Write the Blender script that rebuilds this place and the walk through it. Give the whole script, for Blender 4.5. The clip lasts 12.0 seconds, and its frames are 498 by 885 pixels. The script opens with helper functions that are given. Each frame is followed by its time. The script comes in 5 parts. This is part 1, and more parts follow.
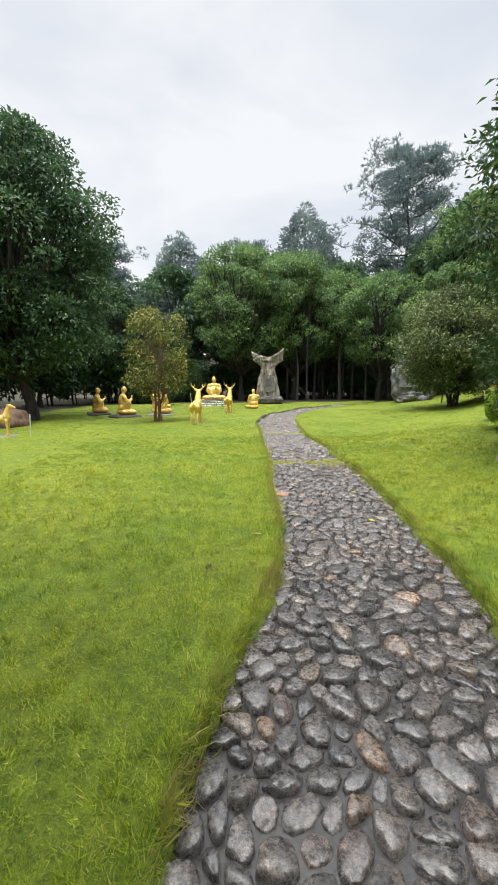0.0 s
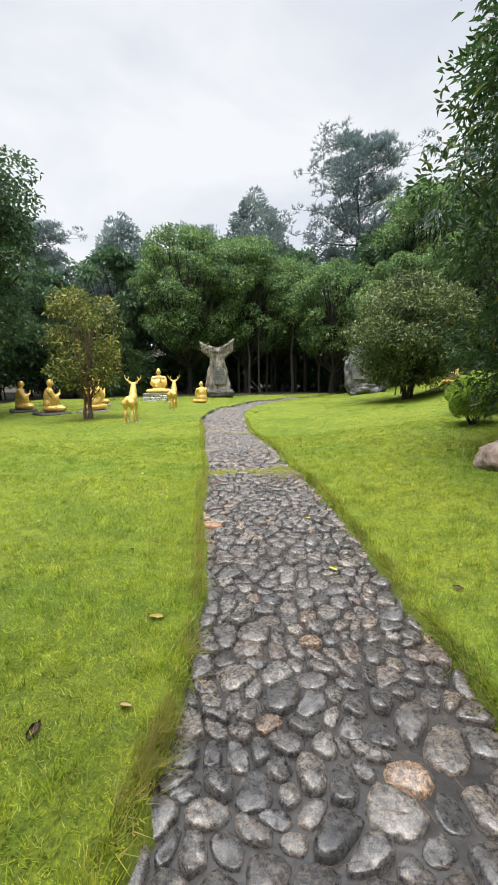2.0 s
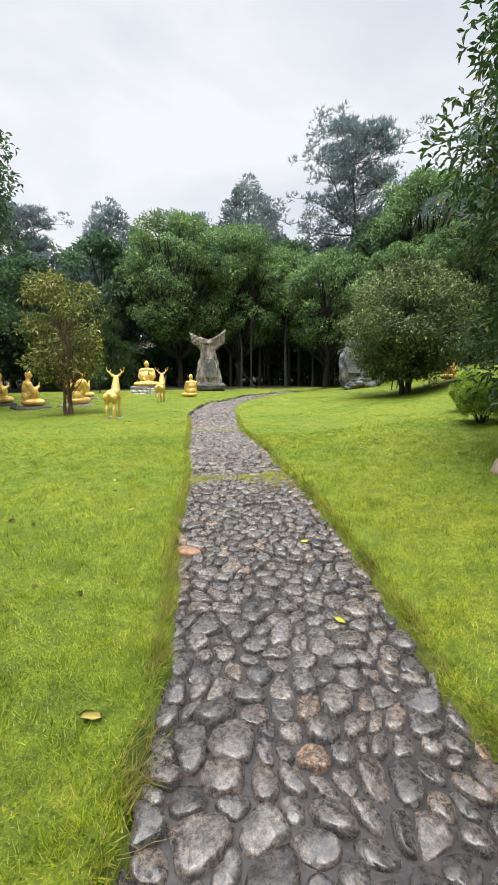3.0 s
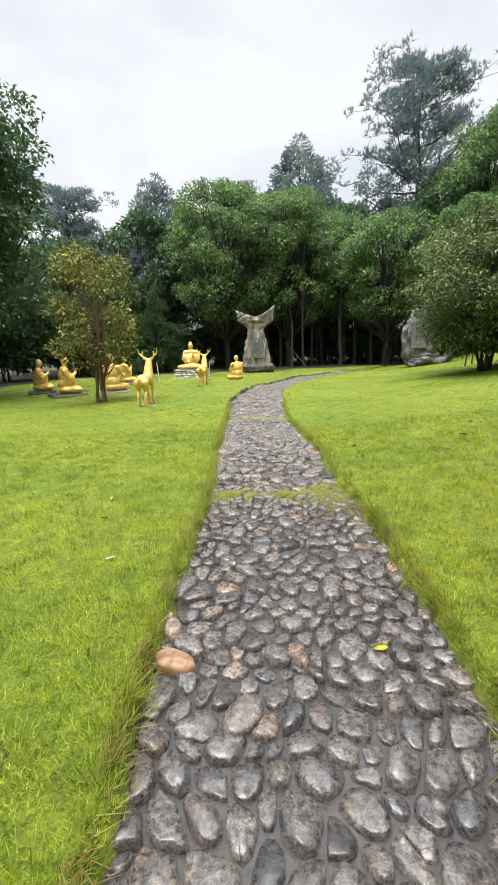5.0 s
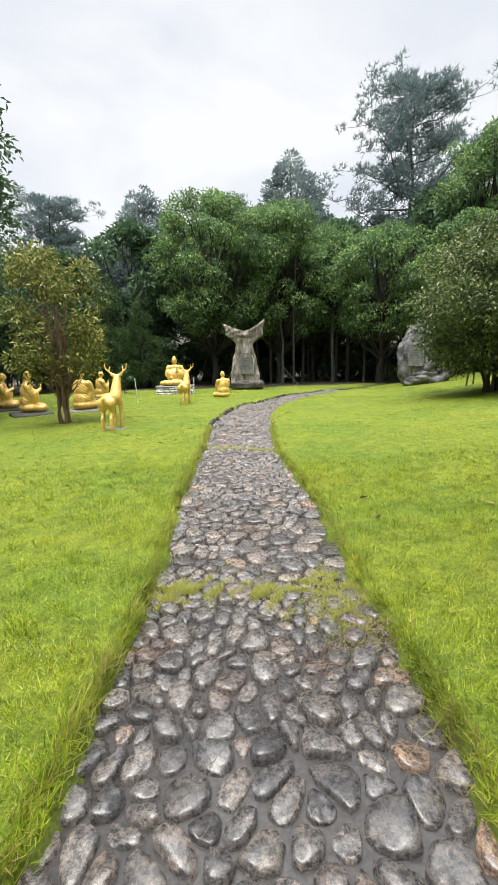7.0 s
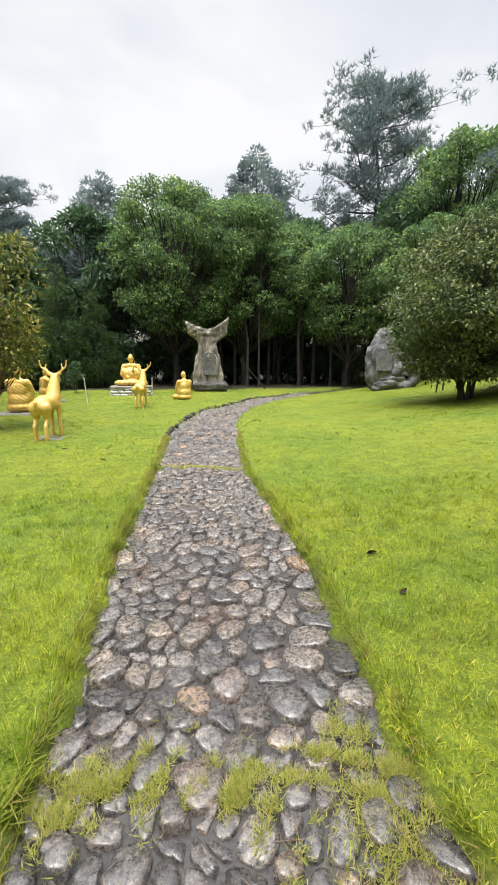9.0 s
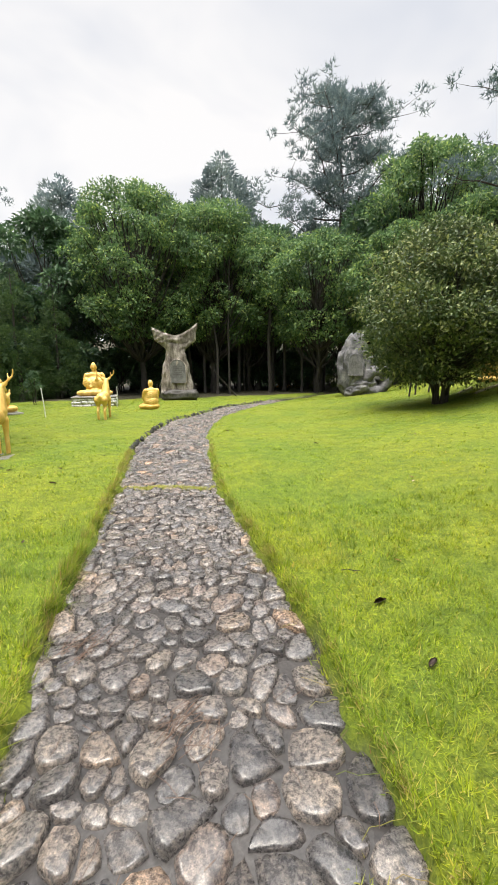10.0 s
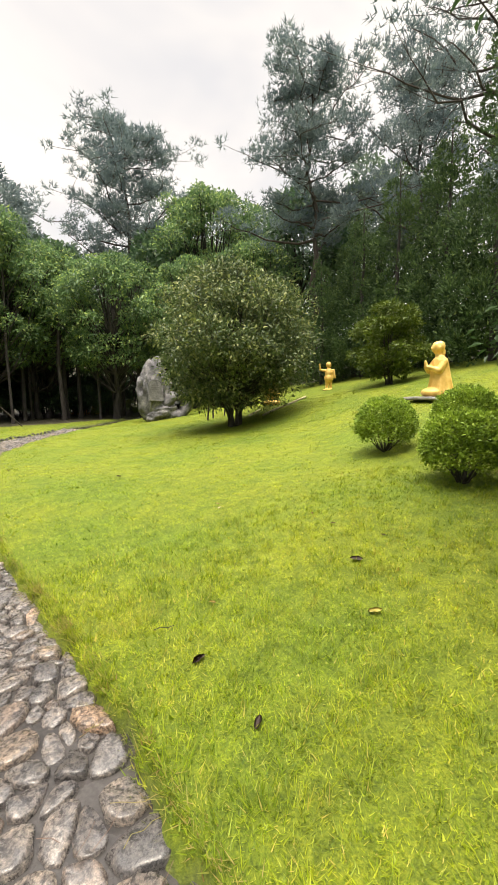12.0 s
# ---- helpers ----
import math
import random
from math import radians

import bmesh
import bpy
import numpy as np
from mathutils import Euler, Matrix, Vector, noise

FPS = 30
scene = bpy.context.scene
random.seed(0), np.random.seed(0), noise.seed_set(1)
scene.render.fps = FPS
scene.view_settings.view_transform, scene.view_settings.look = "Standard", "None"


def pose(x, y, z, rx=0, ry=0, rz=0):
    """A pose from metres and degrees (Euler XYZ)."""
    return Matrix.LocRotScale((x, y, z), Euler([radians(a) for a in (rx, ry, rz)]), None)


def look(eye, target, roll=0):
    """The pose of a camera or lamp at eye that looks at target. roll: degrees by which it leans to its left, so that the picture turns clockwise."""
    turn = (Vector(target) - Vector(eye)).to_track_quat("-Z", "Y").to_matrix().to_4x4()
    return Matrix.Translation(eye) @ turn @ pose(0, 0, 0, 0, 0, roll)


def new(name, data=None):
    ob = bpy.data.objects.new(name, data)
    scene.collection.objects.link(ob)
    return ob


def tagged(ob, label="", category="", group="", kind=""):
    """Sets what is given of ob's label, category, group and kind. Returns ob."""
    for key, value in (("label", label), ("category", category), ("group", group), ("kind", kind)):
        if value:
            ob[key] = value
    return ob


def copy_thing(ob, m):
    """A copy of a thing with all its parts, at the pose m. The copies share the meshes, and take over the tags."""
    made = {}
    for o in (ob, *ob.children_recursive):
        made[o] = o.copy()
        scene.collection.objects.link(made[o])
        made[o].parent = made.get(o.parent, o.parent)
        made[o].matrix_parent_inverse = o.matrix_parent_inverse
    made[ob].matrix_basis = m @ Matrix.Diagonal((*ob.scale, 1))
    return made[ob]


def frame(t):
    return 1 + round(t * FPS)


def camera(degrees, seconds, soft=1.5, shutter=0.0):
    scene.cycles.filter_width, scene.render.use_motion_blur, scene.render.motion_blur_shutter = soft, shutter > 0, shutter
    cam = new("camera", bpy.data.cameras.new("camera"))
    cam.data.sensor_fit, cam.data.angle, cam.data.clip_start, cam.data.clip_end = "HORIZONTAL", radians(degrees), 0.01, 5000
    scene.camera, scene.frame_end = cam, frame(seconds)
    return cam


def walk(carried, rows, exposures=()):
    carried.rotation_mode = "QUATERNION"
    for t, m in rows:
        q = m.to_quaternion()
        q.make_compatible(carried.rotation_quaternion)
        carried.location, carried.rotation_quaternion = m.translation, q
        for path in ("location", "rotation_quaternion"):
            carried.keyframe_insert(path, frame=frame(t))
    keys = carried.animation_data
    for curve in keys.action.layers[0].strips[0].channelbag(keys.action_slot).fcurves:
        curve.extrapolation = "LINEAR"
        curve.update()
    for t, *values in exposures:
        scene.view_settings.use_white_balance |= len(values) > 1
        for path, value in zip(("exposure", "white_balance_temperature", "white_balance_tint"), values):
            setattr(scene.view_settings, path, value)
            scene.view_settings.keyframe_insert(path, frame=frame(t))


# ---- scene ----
cam = camera(62.8, 12.0, soft=1.1)
METRES, EYE, TILT, LEAN, TURN = 7.7, 1.5, 0.0, 0.0, 0.0
ROWS = [
    (0.0, 0.0, 0.0, 0.0, -0.07, -8.37, 0.45),
    (0.5, 0.0114, 0.0398, -0.0013, -2.32, -8.57, 0.82),
    (1.0, 0.0263, 0.0869, -0.0018, -3.81, -8.81, 0.92),
    (1.5, 0.0363, 0.1398, -0.0009, -5.24, -8.99, 0.87),
    (2.0, 0.0508, 0.1919, -0.0029, -6.34, -9.46, 0.59),
    (2.5, 0.0619, 0.2413, -0.0014, -7.35, -9.93, 0.22),
    (4.5, 0.099, 0.442, -0.0112, -4.28, -12.45, 1.53),
    (5.0, 0.1103, 0.4922, -0.0103, -0.12, -12.97, 2.06),
    (5.5, 0.1117, 0.5366, -0.0119, 0.19, -12.5, 1.23),
    (6.0, 0.1118, 0.5865, -0.0093, -1.26, -12.02, 1.48),
    (6.5, 0.1247, 0.6383, -0.0092, -1.25, -11.46, 1.4),
    (8.5, 0.1404, 0.803, -0.0074, -3.57, -10.06, -0.47),
    (9.0, 0.1338, 0.8451, -0.0072, -6.44, -10.9, -0.07),
    (9.5, 0.1388, 0.8876, -0.0098, -5.7, -11.38, 0.5),
    (10.0, 0.1427, 0.9304, -0.0103, -10.57, -9.93, 0.76),
    (10.5, 0.1477, 0.9624, -0.006, -22.4, -8.24, 1.3),
    (11.0, 0.16, 0.9655, -0.0037, -32.14, -8.18, 0.51),
    (11.5, 0.1639, 0.9643, -0.0023, -37.31, -7.77, 0.6),
    (12.0, 0.1622, 0.9634, -0.0018, -37.72, -7.11, 1.2),
]
walk(cam, [(t, pose(0, 0, EYE, TILT, LEAN, TURN) @ pose(METRES * x, METRES * y, METRES * z, 90 + pitch, roll, yaw)) for t, x, y, z, yaw, pitch, roll in ROWS],
     [(0.0, 0.0, 6500, 10), (2.5, 0.0, 6500, 10), (5.5, 0.1, 6550, 10), (9.5, 0.06, 6700, 11), (12.0, 0.22, 7450, 13)])

# ---------- world and sun: thin bright overcast ----------
world = bpy.data.worlds.new("overcast")
scene.world = world
world.use_nodes = True
wn, wl = world.node_tree.nodes, world.node_tree.links
wn.clear()
w_out = wn.new("ShaderNodeOutputWorld")
w_bg = wn.new("ShaderNodeBackground")
w_bg.inputs["Strength"].default_value = 1.0
w_co = wn.new("ShaderNodeTexCoord")
w_sep = wn.new("ShaderNodeSeparateXYZ")
wl.new(w_co.outputs["Generated"], w_sep.inputs[0])
w_sky = wn.new("ShaderNodeTexSky")
w_sky.sky_type = "NISHITA"
w_sky.sun_disc = False
SUN_EL, SUN_ROT = radians(72), radians(215)
w_sky.sun_elevation, w_sky.sun_rotation = SUN_EL, SUN_ROT
w_dim = wn.new("ShaderNodeMix")
w_dim.data_type = "RGBA"
w_dim.blend_type = "MULTIPLY"
w_dim.inputs["Factor"].default_value = 1.0
w_dim.inputs["B"].default_value = (0.1, 0.1, 0.1, 1)
wl.new(w_sky.outputs[0], w_dim.inputs["A"])
# cloud deck: brighter towards the zenith, with soft grey billows
w_ramp = wn.new("ShaderNodeValToRGB")
w_ramp.color_ramp.elements[0].position = 0.0
w_ramp.color_ramp.elements[0].color = (0.93, 0.96, 1.0, 1)
w_ramp.color_ramp.elements[1].position = 1.0
w_ramp.color_ramp.elements[1].color = (9.0, 9.0, 8.9, 1)
e = w_ramp.color_ramp.elements.new(0.68)
e.color = (0.95, 0.965, 0.985, 1)
wl.new(w_sep.outputs["Z"], w_ramp.inputs[0])
w_map = wn.new("ShaderNodeMapping")
w_map.inputs["Scale"].default_value = (1.3, 1.3, 3.0)
w_map.inputs["Location"].default_value = (0.7, 0.2, 0.4)
wl.new(w_co.outputs["Generated"], w_map.inputs[0])
w_noise = wn.new("ShaderNodeTexNoise")
w_noise.inputs["Scale"].default_value = 1.6
w_noise.inputs["Detail"].default_value = 4.0
w_noise.inputs["Distortion"].default_value = 0.3
wl.new(w_map.outputs[0], w_noise.inputs["Vector"])
w_cr = wn.new("ShaderNodeValToRGB")
w_cr.color_ramp.elements[0].position = 0.35
w_cr.color_ramp.elements[0].color = (0.78, 0.82, 0.89, 1)
w_cr.color_ramp.elements[1].position = 0.6
w_cr.color_ramp.elements[1].color = (1.03, 1.03, 1.03, 1)
wl.new(w_noise.outputs[0], w_cr.inputs[0])
w_mul = wn.new("ShaderNodeMix")
w_mul.data_type = "RGBA"
w_mul.blend_type = "MULTIPLY"
w_mul.inputs["Factor"].default_value = 1.0
wl.new(w_ramp.outputs[0], w_mul.inputs["A"])
wl.new(w_cr.outputs[0], w_mul.inputs["B"])
w_mix = wn.new("ShaderNodeMix")
w_mix.data_type = "RGBA"
w_mix.inputs["Factor"].default_value = 0.93
wl.new(w_dim.outputs["Result"], w_mix.inputs["A"])
wl.new(w_mul.outputs["Result"], w_mix.inputs["B"])
wl.new(w_mix.outputs["Result"], w_bg.inputs["Color"])
wl.new(w_bg.outputs[0], w_out.inputs["Surface"])

sun = new("sun", bpy.data.lights.new("sun", "SUN"))
sun.data.energy, sun.data.angle, sun.data.color = 3.0, radians(30), (1.0, 0.95, 0.85)
sun_dir = Vector((math.sin(SUN_ROT) * math.cos(SUN_EL), math.cos(SUN_ROT) * math.cos(SUN_EL), math.sin(SUN_EL)))
sun.matrix_world = look(sun_dir * 60, (0, 0, 0))

# ---------- materials ----------


class Mat:
    """A node material with a principled shader and short ways to feed it."""

    def __init__(self, name, rough=0.6, metal=0.0):
        self.m = bpy.data.materials.new(name)
        self.m.use_nodes = True
        self.n, self.l = self.m.node_tree.nodes, self.m.node_tree.links
        self.b = self.n["Principled BSDF"]
        self.b.inputs["Roughness"].default_value = rough
        self.b.inputs["Metallic"].default_value = metal
        self.geo = self.n.new("ShaderNodeNewGeometry")
        self.tc = self.n.new("ShaderNodeTexCoord")

    def noise(self, scale, detail=4.0, rough=0.55, world=True, stretch=None):
        n = self.n.new("ShaderNodeTexNoise")
        n.inputs["Scale"].default_value = scale
        n.inputs["Detail"].default_value = detail
        n.inputs["Roughness"].default_value = rough
        src = self.geo.outputs["Position"] if world else self.tc.outputs["Object"]
        if stretch:
            mp = self.n.new("ShaderNodeMapping")
            mp.inputs["Scale"].default_value = stretch
            self.l.new(src, mp.inputs[0])
            src = mp.outputs[0]
        self.l.new(src, n.inputs["Vector"])
        return n.outputs[0]

    def ramp(self, src, stops):
        r = self.n.new("ShaderNodeValToRGB")
        els = r.color_ramp.elements
        els[0].position, els[0].color = stops[0][0], (*stops[0][1], 1)
        els[1].position, els[1].color = stops[-1][0], (*stops[-1][1], 1)
        for p, c in stops[1:-1]:
            els.new(p).color = (*c, 1)
        self.l.new(src, r.inputs[0])
        return r.outputs[0]

    def mix(self, fac, a, b, blend="MIX"):
        x = self.n.new("ShaderNodeMix")
        x.data_type, x.blend_type = "RGBA", blend
        for s, v in (("Factor", fac), ("A", a), ("B", b)):
            if isinstance(v, (int, float)):
                x.inputs[s].default_value = v
            elif isinstance(v, tuple):
                x.inputs[s].default_value = (*v, 1)
            else:
                self.l.new(v, x.inputs[s])
        return x.outputs["Result"]

    def maths(self, op, a, b=0.0, clamp=False):
        x = self.n.new("ShaderNodeMath")
        x.operation, x.use_clamp = op, clamp
        for i, v in enumerate((a, b)):
            if isinstance(v, (int, float)):
                x.inputs[i].default_value = v
            else:
                self.l.new(v, x.inputs[i])
        return x.outputs[0]

    def island(self):
        return self.geo.outputs["Random Per Island"]

    def obrand(self):
        return self.n.new("ShaderNodeObjectInfo").outputs["Random"]

    def color(self, src):
        if isinstance(src, tuple):
            self.b.inputs["Base Color"].default_value = (*src, 1)
        else:
            self.l.new(src, self.b.inputs["Base Color"])
        return self

    def rough(self, src):
        self.l.new(src, self.b.inputs["Roughness"])
        return self

    def bump(self, src, strength=0.3, dist=0.02):
        x = self.n.new("ShaderNodeBump")
        x.inputs["Strength"].default_value = strength
        x.inputs["Distance"].default_value = dist
        self.l.new(src, x.inputs["Height"])
        self.l.new(x.outputs[0], self.b.inputs["Normal"])
        return self

    def thin(self, col, share=0.3):
        """Lets some light through: for leaves and blades."""
        t = self.n.new("ShaderNodeBsdfTranslucent")
        self.l.new(col, t.inputs["Color"])
        mx = self.n.new("ShaderNodeMixShader")
        mx.inputs[0].default_value = share
        out = self.n["Material Output"]
        self.l.new(self.b.outputs[0], mx.inputs[1])
        self.l.new(t.outputs[0], mx.inputs[2])
        self.l.new(mx.outputs[0], out.inputs["Surface"])
        return self


def leaf_mat(name, dark, mid, light, rough=0.45, share=0.33, patch=0.6, bright=0.9):
    k = Mat(name, rough)
    c = k.ramp(k.island(), [(0.0, dark), (bright * 0.6, mid), (bright, mid), (1.0, light)])
    big = k.noise(patch, 2.0)
    f = k.ramp(big, [(0.35, (0.72, 0.76, 0.78)), (0.65, (1.15, 1.12, 1.0))])
    c = k.mix(1.0, c, f, "MULTIPLY")
    k.b.inputs["Specular IOR Level"].default_value = 0.3 if rough > 0.3 else 0.5
    k.color(c).thin(c, share)
    return k.m


def bark_mat(name, a, b):
    k = Mat(name, 0.9)
    n = k.noise(9, 6, 0.65, stretch=(1, 1, 0.25))
    k.color(k.ramp(n, [(0.3, a), (0.7, b)])).bump(n, 0.6, 0.03)
    return k.m


M = {}
M["leaf_tree"] = leaf_mat("leaf_mid_green", (0.055, 0.115, 0.055), (0.145, 0.25, 0.1), (0.42, 0.53, 0.16), share=0.33, bright=0.78)
M["leaf_dark"] = leaf_mat("leaf_dark_green", (0.045, 0.09, 0.05), (0.08, 0.15, 0.075), (0.19, 0.27, 0.1))
# back-row leaves: distance haze painted in as a paler, bluer green
M["leaf_hazed"] = leaf_mat("leaf_hazed_green", (0.1, 0.155, 0.12), (0.155, 0.225, 0.165), (0.22, 0.3, 0.19))
# needles lighter and bluer than grey-green: haze is mixed into their colour
M["needle"] = leaf_mat("hazed_pine_needle", (0.1, 0.15, 0.165), (0.18, 0.24, 0.255), (0.26, 0.315, 0.3), 0.6, 0.42)
# paler copy of the needle colour, holding the haze of the far wood
M["needle_hazed"] = leaf_mat("hazed_conifer_needle", (0.15, 0.205, 0.215), (0.23, 0.29, 0.3), (0.3, 0.36, 0.35), 0.7, 0.45)
M["cypress"] = leaf_mat("cypress_spray", (0.035, 0.07, 0.03), (0.08, 0.14, 0.05), (0.18, 0.26, 0.08), 0.6, patch=1.5)
# larger share of pale leaves: glossy glints painted as leaf colour
M["osmanthus"] = leaf_mat("osmanthus_leaf", (0.035, 0.065, 0.03), (0.105, 0.15, 0.058), (0.34, 0.37, 0.15), 0.32, 0.25, bright=0.68)
M["myrtle"] = leaf_mat("crape_myrtle_leaf", (0.08, 0.11, 0.03), (0.16, 0.18, 0.045), (0.5, 0.44, 0.14), 0.4, bright=0.7)
M["droop"] = leaf_mat("long_drooping_leaf", (0.03, 0.065, 0.025), (0.055, 0.115, 0.04), (0.24, 0.24, 0.07), 0.35)
M["box"] = leaf_mat("boxwood_leaf", (0.1, 0.17, 0.025), (0.27, 0.4, 0.05), (0.42, 0.55, 0.1), 0.45, 0.35, 4, 0.82)
M["shrub"] = leaf_mat("shrub_leaf", (0.06, 0.1, 0.018), (0.11, 0.16, 0.025), (0.2, 0.24, 0.04), 0.45, 0.25, 2)
M["bark"] = bark_mat("bark_dark_grey", (0.018, 0.016, 0.014), (0.06, 0.052, 0.046))
M["bark_pine"] = bark_mat("bark_pine", (0.025, 0.02, 0.018), (0.085, 0.068, 0.058))
M["bark_red"] = bark_mat("bark_smooth_red_brown", (0.09, 0.05, 0.035), (0.2, 0.13, 0.09))

k = Mat("grass_blade", 0.5)
n1, n2 = k.noise(0.55, 3), k.noise(5, 3)
c = k.ramp(k.island(), [(0.0, (0.1, 0.175, 0.011)), (0.5, (0.23, 0.315, 0.015)), (0.88, (0.34, 0.41, 0.026)), (1.0, (0.44, 0.38, 0.1))])
c = k.mix(1.0, c, k.ramp(n1, [(0.36, (0.84, 0.92, 0.9)), (0.62, (1.16, 1.06, 1.0))]), "MULTIPLY")
c = k.mix(1.0, c, k.ramp(n2, [(0.36, (0.82, 0.85, 0.82)), (0.62, (1.12, 1.09, 1.03))]), "MULTIPLY")
# fine mottle: small shadows between tufts painted into the blade colour
c = k.mix(1.0, c, k.ramp(k.noise(15, 3, 0.6), [(0.35, (0.74, 0.78, 0.75)), (0.5, (0.98, 0.98, 0.98)), (0.66, (1.12, 1.1, 1.05))]), "MULTIPLY")
thatch = k.ramp(k.noise(3.2, 5, 0.75), [(0.55, (0, 0, 0)), (0.72, (0.5, 0.5, 0.5))])
c = k.mix(thatch, c, (0.32, 0.27, 0.08))
k.color(c).thin(c, 0.38)
k.b.inputs["Specular IOR Level"].default_value = 0.4
M["grass"] = k.m

k = Mat("dry_grass_blade", 0.6)
c = k.ramp(k.island(), [(0.0, (0.17, 0.22, 0.03)), (0.4, (0.31, 0.3, 0.07)), (0.75, (0.38, 0.31, 0.11)), (1.0, (0.24, 0.15, 0.06))])
k.color(c).thin(c, 0.5)
M["dry_grass"] = k.m

k = Mat("moss_blade", 0.6)
c = k.ramp(k.island(), [(0.0, (0.17, 0.22, 0.03)), (0.45, (0.36, 0.39, 0.07)), (0.8, (0.5, 0.47, 0.14)), (1.0, (0.45, 0.34, 0.16))])
k.color(c).thin(c, 0.5)
M["moss"] = k.m

# lawn soil sheet: green turf that gives way to leaf litter under the wood
k = Mat("turf", 0.85)
fine, mid_n, big_n = k.noise(70, 5, 0.7), k.noise(5, 3), k.noise(0.55, 3)
c = k.ramp(fine, [(0.3, (0.055, 0.09, 0.007)), (0.5, (0.13, 0.18, 0.012)), (0.72, (0.235, 0.28, 0.022))])
c = k.mix(1.0, c, k.ramp(mid_n, [(0.36, (0.82, 0.85, 0.82)), (0.62, (1.12, 1.09, 1.03))]), "MULTIPLY")
c = k.mix(1.0, c, k.ramp(big_n, [(0.36, (0.84, 0.92, 0.9)), (0.62, (1.16, 1.06, 1.0))]), "MULTIPLY")
# the same tuft-shadow mottle painted into the turf
c = k.mix(1.0, c, k.ramp(k.noise(15, 3, 0.6), [(0.35, (0.74, 0.78, 0.75)), (0.5, (0.98, 0.98, 0.98)), (0.66, (1.12, 1.1, 1.05))]), "MULTIPLY")
litter = k.ramp(k.noise(14, 5, 0.7), [(0.3, (0.018, 0.018, 0.01)), (0.55, (0.04, 0.037, 0.02)), (0.75, (0.08, 0.068, 0.04))])
at = k.n.new("ShaderNodeAttribute")
at.attribute_name = "wood_floor"
wood_f = k.maths("ADD", at.outputs["Fac"], k.maths("MULTIPLY", k.maths("SUBTRACT", k.noise(1.6, 4), 0.5), 0.8))
c = k.mix(k.ramp(wood_f, [(0.42, (0, 0, 0)), (0.58, (1, 1, 1))]), c, litter)
at2 = k.n.new("ShaderNodeAttribute")
at2.attribute_name = "bare_soil"
soil = k.ramp(k.noise(30, 5), [(0.3, (0.035, 0.03, 0.022)), (0.7, (0.085, 0.075, 0.055))])
c = k.mix(at2.outputs["Fac"], c, soil)
k.color(c).bump(k.maths("ADD", fine, k.maths("MULTIPLY", mid_n, 1.5)), 0.8, 0.03)
k.b.inputs["Specular IOR Level"].default_value = 0.35
M["turf"] = k.m


def stone_mat(name, per_object, pale=1.0):
    k = Mat(name, 0.35)
    k.b.inputs["Coat Weight"].default_value = 1.0
    k.b.inputs["Coat Roughness"].default_value = 0.25
    r = k.obrand() if per_object else k.island()
    tone = k.ramp(r, [(0.0, (0.047, 0.046, 0.05)), (0.16, (0.11, 0.105, 0.107)), (0.32, (0.065, 0.065, 0.07)), (0.5, (0.15, 0.141, 0.139)), (0.64, (0.083, 0.077, 0.078)),
                      (0.8, (0.165, 0.152, 0.144)), (0.9, (0.12, 0.1, 0.094)), (0.965, (0.17, 0.145, 0.126)), (0.99, (0.2, 0.145, 0.11)), (1.0, (0.32, 0.225, 0.16))])
    tone = k.mix(1.0, tone, (pale, pale * 0.97, pale * 0.96), "MULTIPLY")
    g0, g1, g2 = k.noise(13, 3), k.noise(45, 6, 0.75), k.noise(170, 4, 0.75)
    c = k.mix(1.0, tone, k.ramp(g1, [(0.38, (0.35, 0.35, 0.37)), (0.48, (0.9, 0.9, 0.9)), (0.55, (1.35, 1.31, 1.23)), (0.63, (2.4, 2.3, 2.1))]), "MULTIPLY")
    c = k.mix(1.0, c, k.ramp(g0, [(0.35, (0.5, 0.51, 0.53)), (0.65, (0.98, 0.93, 0.87))]), "MULTIPLY")
    c = k.mix(1.0, c, k.ramp(g2, [(0.32, (0.45, 0.45, 0.46)), (0.52, (1.0, 1.0, 1.0)), (0.68, (1.8, 1.75, 1.65))]), "MULTIPLY")
    k.color(c)
    k.rough(k.ramp(g1, [(0.3, (0.16, 0.16, 0.16)), (0.7, (0.42, 0.42, 0.42))]))
    k.bump(k.maths("ADD", k.maths("ADD", g1, k.maths("MULTIPLY", g0, 1.5)), k.maths("MULTIPLY", g2, 0.5)), 1.0, 0.022)
    return k.m


k = Mat("salmon_stone", 0.5)
g = k.noise(24, 6, 0.7)
k.color(k.ramp(g, [(0.3, (0.1, 0.05, 0.03)), (0.5, (0.26, 0.14, 0.075)), (0.7, (0.34, 0.22, 0.14))])).bump(g, 0.7, 0.012)
M["salmon"] = k.m
M["cobble"] = stone_mat("cobble_single", True, 1.38)
M["cobble_far"] = stone_mat("cobble_joined", False, 1.38)
# higher pale value puts the grazing sheen of the sky into the tone
M["flag"] = stone_mat("sheen_lightened_paving", False, 1.7)

k = Mat("wet_mortar", 0.4)
g1, g2 = k.noise(2.5, 4), k.noise(60, 5, 0.65)
c = k.mix(1.0, k.ramp(g2, [(0.3, (0.022, 0.0205, 0.02)), (0.7, (0.054, 0.05, 0.048))]), k.ramp(g1, [(0.35, (0.7, 0.7, 0.72)), (0.65, (1.25, 1.22, 1.2))]), "MULTIPLY")
k.color(c).rough(k.ramp(k.noise(5, 4), [(0.4, (0.1, 0.1, 0.1)), (0.62, (0.38, 0.38, 0.38))])).bump(g2, 0.4, 0.008)
k.b.inputs["Specular IOR Level"].default_value = 0.25
k.b.inputs["Coat Weight"].default_value = 0.22
k.b.inputs["Coat Roughness"].default_value = 0.12
